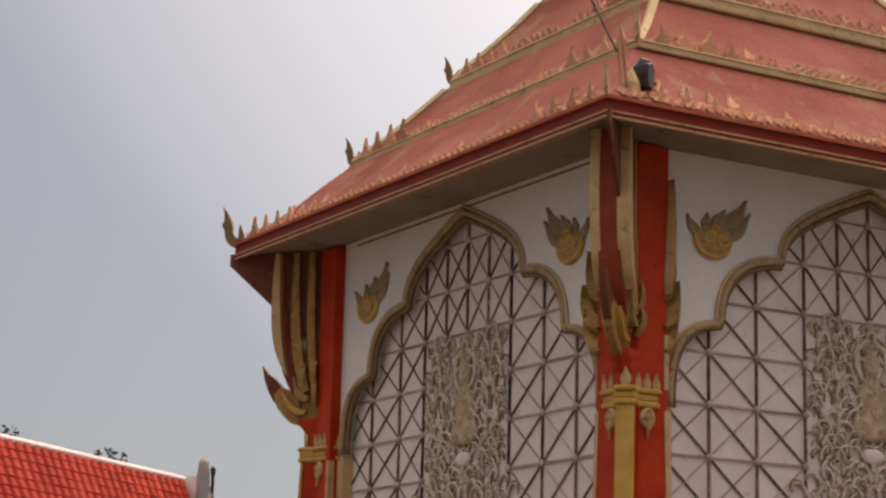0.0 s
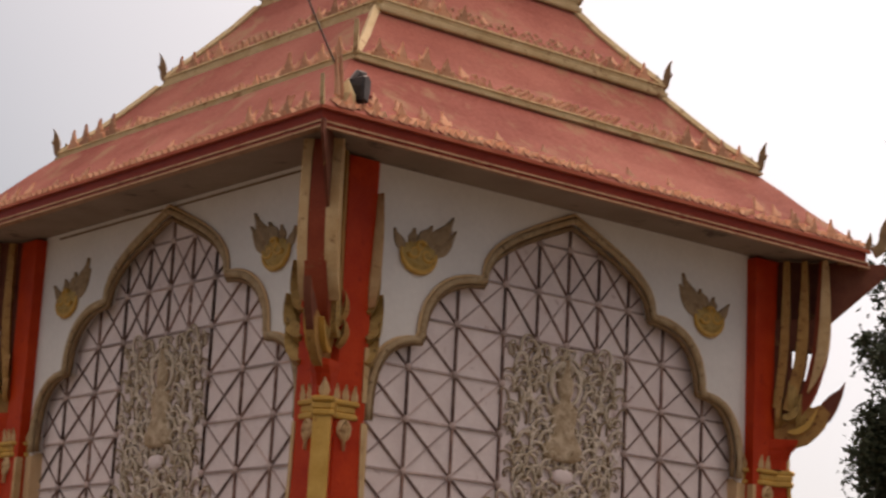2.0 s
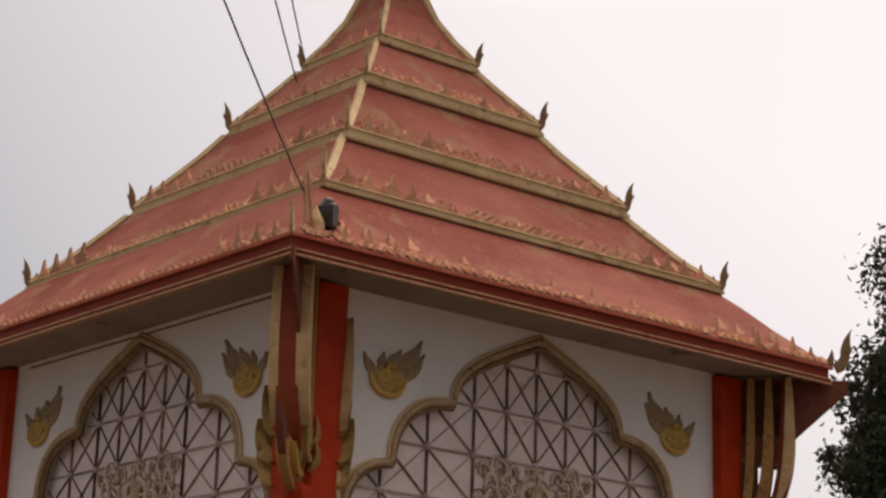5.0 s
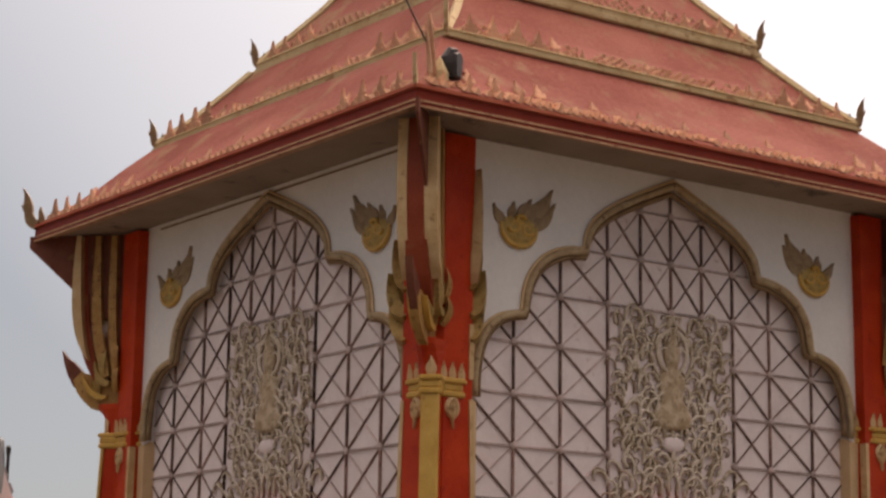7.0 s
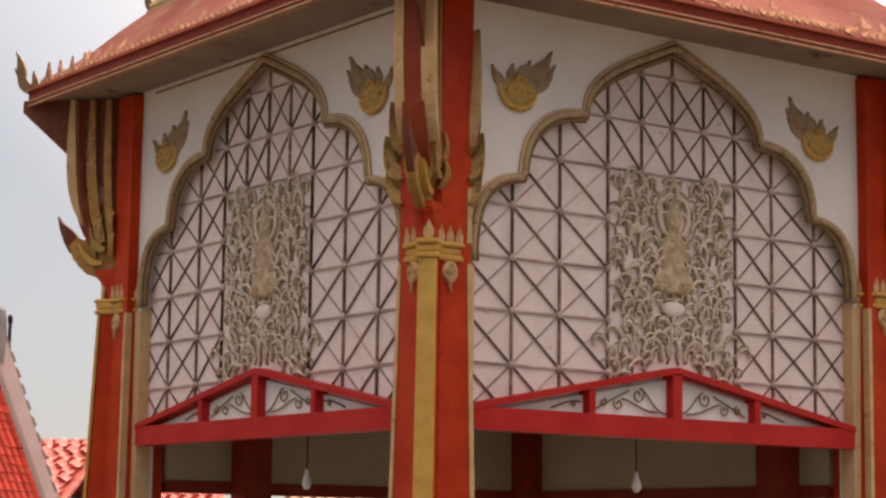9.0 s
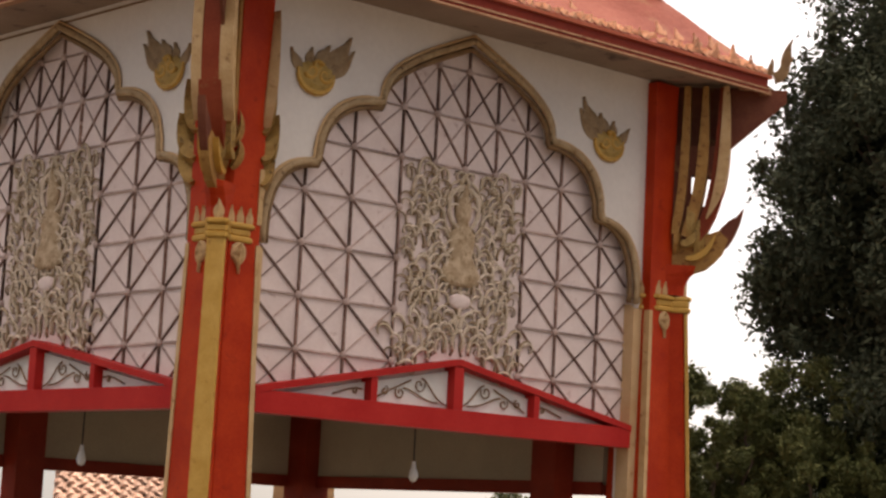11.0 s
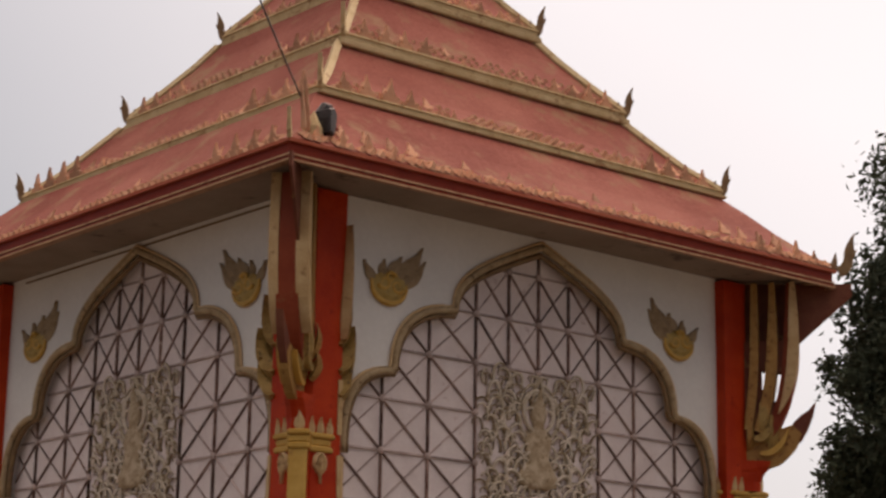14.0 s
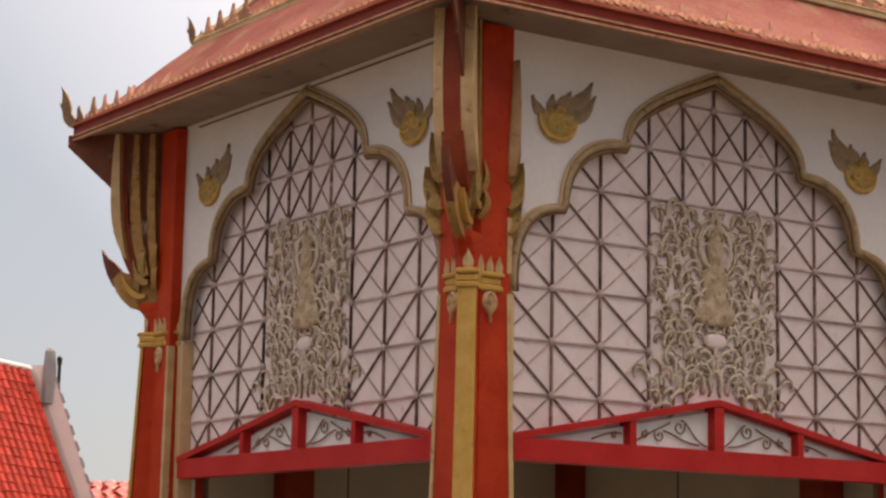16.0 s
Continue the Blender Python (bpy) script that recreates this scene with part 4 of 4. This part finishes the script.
# dark floodlight on the near hip, with cables rising from the roof
flood = empty("floodlight", "dark floodlight clamped to the roof hip with khaki mount", "floodlight", m=Matrix.Translation((-0.37, -0.575, 5.53)) @ Matrix.Rotation(radians(30), 4, "Z"))
bm = bmesh.new()
loft(bm, [[(x * k, y, z * k + 0.10) for x, z in ((-0.055, -0.10), (0.02, -0.11), (0.045, -0.04), (0.055, 0.05), (0.01, 0.085), (-0.05, 0.06), (-0.06, 0.0))] for k, y in ((0.6, 0.06), (0.9, 0.02), (1.0, -0.06), (0.9, -0.08))])
part("lamp_body", bm, M_IRON, flood, "black lamp housing")
bm = bmesh.new()
tube(bm, [(0.0, 0.04, 0.10), (0.10, 0.0, 0.10), (0.19, -0.04, 0.08)], [0.02, 0.018, 0.010], 6)
part("arm", bm, M_FASCIA, flood, "dark arm")
bm = bmesh.new()
loft(bm, [[(-0.12 + a, 0.02 + b, z) for a, b in ((-0.05, -0.05), (0.05, -0.05), (0.05, 0.05), (-0.05, 0.05))] for z in (-0.06, 0.02)] + [[(-0.10, 0.02, 0.14)] * 4])
part("mount", bm, M_KHAKI, flood, "dull khaki mount")
bm = bmesh.new()
tube(bm, [(-0.03, 0.02, 0.13), (0.02, 0.0, 0.20), (0.07, -0.03, 0.215)], [0.03, 0.034, 0.012], 7)
part("hood", bm, M_IRON, flood, "black hood")
for x, h, lean in ((-0.17, 0.30, -0.06), (-0.24, 0.22, -0.05)):
    bm = bmesh.new()
    tube(bm, [(x, 0.03, -0.02), (x + lean * 0.3, 0.03, h * 0.4), (x + lean, 0.03, h), (x + lean * 1.3, 0.03, h + 0.05)], [0.020, 0.016, 0.011, 0.003], 6)
    part("stake", bm, M_ANTEFIX, flood, "pale gilded stake")


def cable(a, b, sag):
    bm = bmesh.new()
    a, b = Vector(a), Vector(b)
    pts = [a.lerp(b, i / 16) - Vector((0, 0, sag * 4 * (i / 16) * (1 - i / 16))) for i in range(17)]
    tube(bm, pts, 0.0065, 5)
    return tagged(part("overhead_cable", bm, M_IRON), "thin black overhead cable running from the roof", "cable", "overhead cables")


cable((-0.40, -0.45, 5.70), (-4.60, -4.55, 6.26), 0.05)
cable((1.51, 2.49, 7.86), (-4.20, -4.76, 6.22), 0.05)
cable((1.55, 2.45, 8.07), (-4.09, -4.83, 6.23), 0.05)

# ---------------- temple hall with red tiled roof, farther off ----------------
hall = empty("temple_hall", "temple hall with red tiled roof and white bargeboard", "building")
RIDGE = Vector((7.54, 24.67, 5.46))
ALONG = Vector((-4.82, -3.91, 0)).normalized()      # along the ridge, away from the gable end
DOWN = (Vector((0.630, -0.776, 0)) * 1.0 + Vector((0, 0, -2.3))).normalized()
LAT = Vector((0.81, -0.58, 0))
NORM = ALONG.cross(DOWN).normalized()
if NORM.z < 0:
    NORM = -NORM
LENGTH, SLOPE = 16.0, 4.0


def on_roof(a, d, h=0.0):
    return RIDGE + ALONG * a + DOWN * d + NORM * h


bm = bmesh.new()
loft(bm, [[on_roof(a, 0, h), on_roof(a, SLOPE, h), on_roof(a, SLOPE, h - 0.12), on_roof(a, 0, h - 0.12)] for a, h in ((0.0, -0.03), (LENGTH, -0.03))])
part("roof_slab", bm, M_HALLTILE, hall, "red roof boarding")
back = Vector((-DOWN.x, -DOWN.y, DOWN.z))
bm = bmesh.new()
loft(bm, [[RIDGE + ALONG * a, RIDGE + ALONG * a + back * SLOPE, RIDGE + ALONG * a + back * SLOPE - Vector((0, 0, 0.15)), RIDGE + ALONG * a - Vector((0, 0, 0.15))] for a in (0.0, LENGTH)])
part("roof_slab", bm, M_HALLTILE, hall, "red roof boarding")
# tiles in courses; near the verge each is its own piece
tw, th = 0.27, 0.17
basis = Matrix((ALONG.to_4d(), (-DOWN).to_4d(), NORM.to_4d(), (0, 0, 0, 1))).transposed()
basis[3][0] = basis[3][1] = basis[3][2] = 0
basis.col[3] = (0, 0, 0, 1)
bm = bmesh.new()
loft(bm, [[(x, y, z) for x, z in ((-tw * 0.5, 0.0), (-tw * 0.25, 0.045), (tw * 0.25, 0.045), (tw * 0.5, 0.0))] for y in (-th * 0.55, th * 0.55)])
bmesh.ops.rotate(bm, verts=bm.verts, matrix=Matrix.Rotation(radians(-5), 3, "X"))
tile = bpy.data.meshes.new("roof_tile")
bmesh.ops.recalc_face_normals(bm, faces=bm.faces)
bm.to_mesh(tile)
bm.free()
tile.materials.append(M_HALLTILE)
rest = []
rng = random.Random(8)
for i in range(int((LENGTH - 0.2) / tw)):
    for j in range(int(SLOPE / th)):
        p = on_roof(0.12 + (i + 0.5) * tw, (j + 0.5) * th, 0.012 + rng.uniform(0, 0.008))
        if i < 14 and j < 21:
            again("roof_tile", tile, hall, "", Matrix.Translation(p) @ basis)
        else:
            rest.append(p)
tv = [v.co.copy() for v in tile.vertices]
tf = [tuple(p.vertices) for p in tile.polygons]
verts, polys = [], []
for p in rest:
    k = len(verts)
    verts += [tuple(p + basis.to_3x3() @ v) for v in tv]
    polys += [tuple(q + k for q in f) for f in tf]
me = bpy.data.meshes.new("roof_tiles")
me.from_pydata(verts, [], polys)
me.materials.append(M_HALLTILE)
ob = again("roof_tiles", me, hall, "red roof tiles in courses")
ob["kind"] = "stuff"
# bargeboard down the verge, a stepped capping on its outer edge and the cement finial post
bm = bmesh.new()
loft(bm, [[on_roof(-0.02, d, -0.16), on_roof(-0.02, d, 0.08), on_roof(-0.02, d, 0.08) + LAT * w, on_roof(-0.02, d, -0.16) + LAT * w] for d, w in ((-0.08, 0.33), (0.5, 0.30), (1.5, 0.26), (3.0, 0.24), (SLOPE + 0.1, 0.24))])
part("bargeboard", bm, M_BARGE, hall, "white plastered bargeboard")
for j in range(12):
    d = 0.25 + j * 0.32
    p = on_roof(-0.02, d, 0.0) + LAT * (0.30 - 0.012 * j)
    bm = bmesh.new()
    loft(bm, [[p + LAT * a + DOWN * e + NORM * h for a, e in ((0.0, -0.10), (0.045, -0.08), (0.045, 0.10), (0.0, 0.12))] for h in (-0.1, 0.09)])
    part("verge_knob", bm, M_CEMENT, hall, "grey cement verge knob")
p = on_roof(0.0, 0) + LAT * 0.34
bm = bmesh.new()
loft(bm, [[(p.x + r * math.cos(a), p.y + r * math.sin(a), p.z + z) for a in [math.pi * i / 4 for i in range(8)]] for r, z in ((0.14, -0.6), (0.13, 0.0), (0.11, 0.25), (0.10, 0.36), (0.05, 0.42), (0.02, 0.43))])
part("finial_post", bm, M_CEMENT, hall, "grey cement finial post")
p = on_roof(0.0, 0) + LAT * 0.52
bm = bmesh.new()
loft(bm, [[(p.x + r * math.cos(a), p.y + r * math.sin(a), p.z + z) for a in [math.pi * i / 3 for i in range(6)]] for r, z in ((0.035, -0.45), (0.035, 0.10), (0.05, 0.14), (0.055, 0.24), (0.02, 0.28))])
part("verge_horn", bm, M_IRON, hall, "dark verge horn")
bm = bmesh.new()
tube(bm, [on_roof(a, -0.02, 0.02) for a in (0.1, 4, 8, 12, LENGTH)], 0.06, 8)
part("ridge_cap", bm, M_BARGE, hall, "white plastered ridge cap")
bm = bmesh.new()
q0, q1 = on_roof(0.4, SLOPE - 0.9), on_roof(LENGTH, SLOPE - 0.9)
e0 = RIDGE + ALONG * 0.4 + back * (SLOPE - 0.9)
e1 = RIDGE + ALONG * LENGTH + back * (SLOPE - 0.9)
loft(bm, [[(v.x, v.y, z) for v in (q0, q1, e1, e0)] for z in (0.0, q0.z - 0.15)])
part("hall_wall", bm, M_WHITE, hall, "white hall wall")


# ---------------- low houses beyond ----------------
house_rng = random.Random(17)


@functools.lru_cache(None)
def pantile(mat):
    bm = bmesh.new()
    loft(bm, [[(x * 0.31, y, z + lift) for x, z in ((-0.5, 0.02), (-0.3, 0.09), (-0.05, 0.09), (0.15, 0.02), (0.35, 0.0), (0.5, 0.02), (0.5, 0.0), (-0.5, 0.0))] for y, lift in ((-0.19, 0.05), (0.19, 0.0))])
    bmesh.ops.recalc_face_normals(bm, faces=bm.faces)
    me = bpy.data.meshes.new("roof_tile")
    bm.to_mesh(me)
    bm.free()
    me.materials.append(mat)
    return me


def house(name, label, p0, p1, depth, eave, ridge, mat):
    """A gabled house whose ridge runs from p0 to p1."""
    h = empty(name, label, "house")
    a, b = Vector((*p0, 0)), Vector((*p1, 0))
    side = Vector(((b - a).y, -(b - a).x, 0)).normalized() * depth
    bm = bmesh.new()
    loft(bm, [[(v.x, v.y, z) for v in (a + side * 0.85, b + side * 0.85, b - side * 0.85, a - side * 0.85)] for z in (0, eave + 0.1)])
    part("wall", bm, M_WHITE, h, "white wall")
    for s in (1, -1):
        bm = bmesh.new()
        loft(bm, [[(v.x, v.y, z) for v, z in ((q, ridge), (q + side * s, eave), (q + side * s, eave - 0.08), (q, ridge - 0.08))] for q in (a, b)])
        part("roof", bm, mat, h)
        if (side * s).x + (side * s).y > 0:
            continue
        along, down = (b - a).normalized(), (side * s + Vector((0, 0, eave - ridge))).normalized()
        norm = along.cross(down)
        norm = norm if norm.z > 0 else -norm
        turn = Matrix.Identity(4)
        for c, v in enumerate((along, -down, norm)):
            turn.col[c] = (*v, 0)
        fall = (side * s + Vector((0, 0, eave - ridge))).length
        rows_n, cols_n = int(fall / 0.34), int((b - a).length / 0.30)
        for i in range(cols_n):
            for j in range(rows_n):
                p = a + Vector((0, 0, ridge)) + along * ((i + 0.5 + 0.5 * (j % 2) * 0.4) * 0.30) + down * ((j + 0.5) * 0.34) + norm * (0.03 + house_rng.uniform(0, 0.03))
                again("roof_tile", pantile(mat), h, "", Matrix.Translation(p) @ turn @ Matrix.Rotation(house_rng.uniform(-0.07, 0.07), 4, "Z"))
    bm = bmesh.new()
    tube(bm, [(v.x, v.y, ridge + 0.03) for v in (a, (a + b) / 2, b)], 0.09, 6)
    part("ridge_cap", bm, mat, h)
    return h


house("red_roofed_house", "low house with faded red tiled roof", (9.0, 36.5), (17.0, 32.05), 3.2, 1.5, 3.05, M_HOUSETILE)
house("red_roofed_house", "low house with faded red tiled roof", (11.0, 31.7), (12.8, 29.8), 2.6, 2.43, 3.73, M_HOUSETILE)
house("old_roofed_house", "low house with weathered brown tiled roof", (18.2, 31.3), (21.2, 29.4), 3.0, 1.5, 2.75, M_BEIGETILE)


# ---------------- trees and shrubs ----------------
def leaf_cloud(name, centres, count, size, mat, seed, parent, label):
    """Thousands of small folded leaves scattered through many clumps, fewer and looser towards the rim."""
    g = np.random.default_rng(seed)
    c = np.array([p[:3] for p in centres])
    r = np.array([p[3] for p in centres])
    k = g.choice(len(c), count, p=r ** 2 / (r ** 2).sum())
    d = g.normal(size=(count, 3))
    d /= np.linalg.norm(d, axis=1)[:, None]
    pos = c[k] + d * (r[k] * g.random(count) ** 0.5 * (0.85 + 0.4 * g.random(count) ** 4))[:, None]
    ax = g.normal(size=(count, 3))
    ax /= np.linalg.norm(ax, axis=1)[:, None]
    bx = np.cross(ax, g.normal(size=(count, 3)))
    bx /= np.linalg.norm(bx, axis=1)[:, None]
    s = size * (0.6 + 0.8 * g.random(count))[:, None]
    nx = np.cross(ax, bx) * s * 0.12
    quad = np.stack([pos - ax * s * 0.5, pos + bx * s * 0.22 + nx, pos + ax * s * 0.5, pos - bx * s * 0.22 + nx], 1).reshape(-1, 3)
    me = bpy.data.meshes.new(name)
    base = np.arange(count)[:, None] * 4
    tri = np.concatenate([base + [0, 1, 2], base + [0, 2, 3]], 0)
    me.from_pydata(quad.tolist(), [], tri.tolist())
    me.materials.append(mat)
    ob = again(name, me, parent, label)
    ob["kind"] = "stuff"
    return ob


def limb(bm, a, b, r0, r1, seed, n=7):
    g = random.Random(seed)
    a, b = Vector(a), Vector(b)
    k = (b - a).length
    pts = [a.lerp(b, i / n) + Vector((g.uniform(-1, 1), g.uniform(-1, 1), 0)) * k * 0.03 * (0 < i < n) for i in range(n + 1)]
    tube(bm, pts, [r0 + (r1 - r0) * i / n for i in range(n + 1)], 7)


def tree(name, label, foot, centre, radius, height, clumps, leaves, size, mat, seed, group="", bend=0.0):
    t = empty(name, label, "tree" if "tree" in name else "shrub", group, m=Matrix.Translation(foot))
    g = random.Random(seed)
    rel = Vector(centre) - Vector(foot)
    cents = []
    for i in range(clumps):
        while True:
            v = Vector((g.uniform(-1, 1), g.uniform(-1, 1), g.uniform(-1, 1)))
            if v.length < 1:
                break
        flat = math.hypot(v.x, v.y) or 1
        v = Vector((v.x, v.y, v.z)) * (0.72 + 0.28 * v.length) * g.uniform(0.88, 1.06)
        stray = radius > 2 and g.random() < 0.22
        if stray:
            v *= 1.10
        room = (1 - min(1, abs(v.z)) ** 4) ** 0.5 / max(0.35, (1 - min(1, abs(v.z)) ** 2) ** 0.5)
        if v.z < 0:
            room *= 1 + 0.08 * v.z
        v.x, v.y = v.x * room, v.y * room
        lean = max(0.0, v.z - 0.2) * bend
        cents.append((rel.x + v.x * radius + 0.755 * lean, rel.y + v.y * radius - 0.656 * lean, rel.z + v.z * height, radius * (0.07 if stray else g.choice((0.09, 0.12, 0.16, 0.20, 0.26)))))
    bm = bmesh.new()
    limb(bm, (0, 0, 0), (rel.x * 0.4, rel.y * 0.4, rel.z * 0.75), radius * 0.10, radius * 0.06, seed)
    part("trunk", bm, M_BARK, t, "dark rough trunk", smooth=True)
    for i, q in enumerate(cents[:14]):
        bm = bmesh.new()
        limb(bm, (rel.x * 0.35, rel.y * 0.35, rel.z * (0.5 + 0.02 * i)), q[:3], radius * 0.035, 0.012, seed + i + 1)
        part("limb", bm, M_BARK, t, smooth=True)
    leaf_cloud("crown", cents, leaves, size, mat, seed, t, "crown of many small leaves")
    return t


tree("broadleaf_tree", "tall dark broadleaf tree with dense ragged crown", (14.1, 3.2, 0), (13.88, 3.27, 6.15), 2.74, 4.0, 760, 440000, 0.10, M_LEAF, 21, bend=1.5)
tree("broadleaf_tree", "tall dark broadleaf tree with dense ragged crown", (16.8, 1.6, 0), (16.3, 2.1, 6.2), 2.8, 4.8, 220, 120000, 0.11, M_LEAF, 33)
for x, y, r, h, sd in ((10.55, 4.85, 0.80, 1.95, 41), (11.45, 3.90, 0.90, 1.95, 42), (12.3, 3.1, 0.9, 2.0, 43), (11.9, 5.3, 1.0, 1.85, 46), (13.2, 4.0, 1.3, 2.1, 47), (11.05, 4.65, 0.9, 1.9, 48), (11.6, 4.5, 0.9, 2.0, 49), (10.2, 5.05, 0.7, 1.85, 50), (10.7, 8.2, 1.0, 1.1, 44)):
    tree("garden_shrub", "loose green leafy shrub beside the pavilion", (x, y, 0), (x, y, h + 0.1), r, h, 90, 30000, 0.07, M_LEAFB, sd, "shrubs by the pavilion")
for x, z, r, h, sd in ((5.3, 6.42, 0.85, 0.42, 55), (7.20, 6.14, 0.65, 0.32, 56)):
    tree("far_tree", "thin far tree with sparse twigs above the hall roof", (x, 28.6, 0), (x, 28.4, z), r, h, 14, 170, 0.12, M_LEAF, sd, "far trees behind the hall")
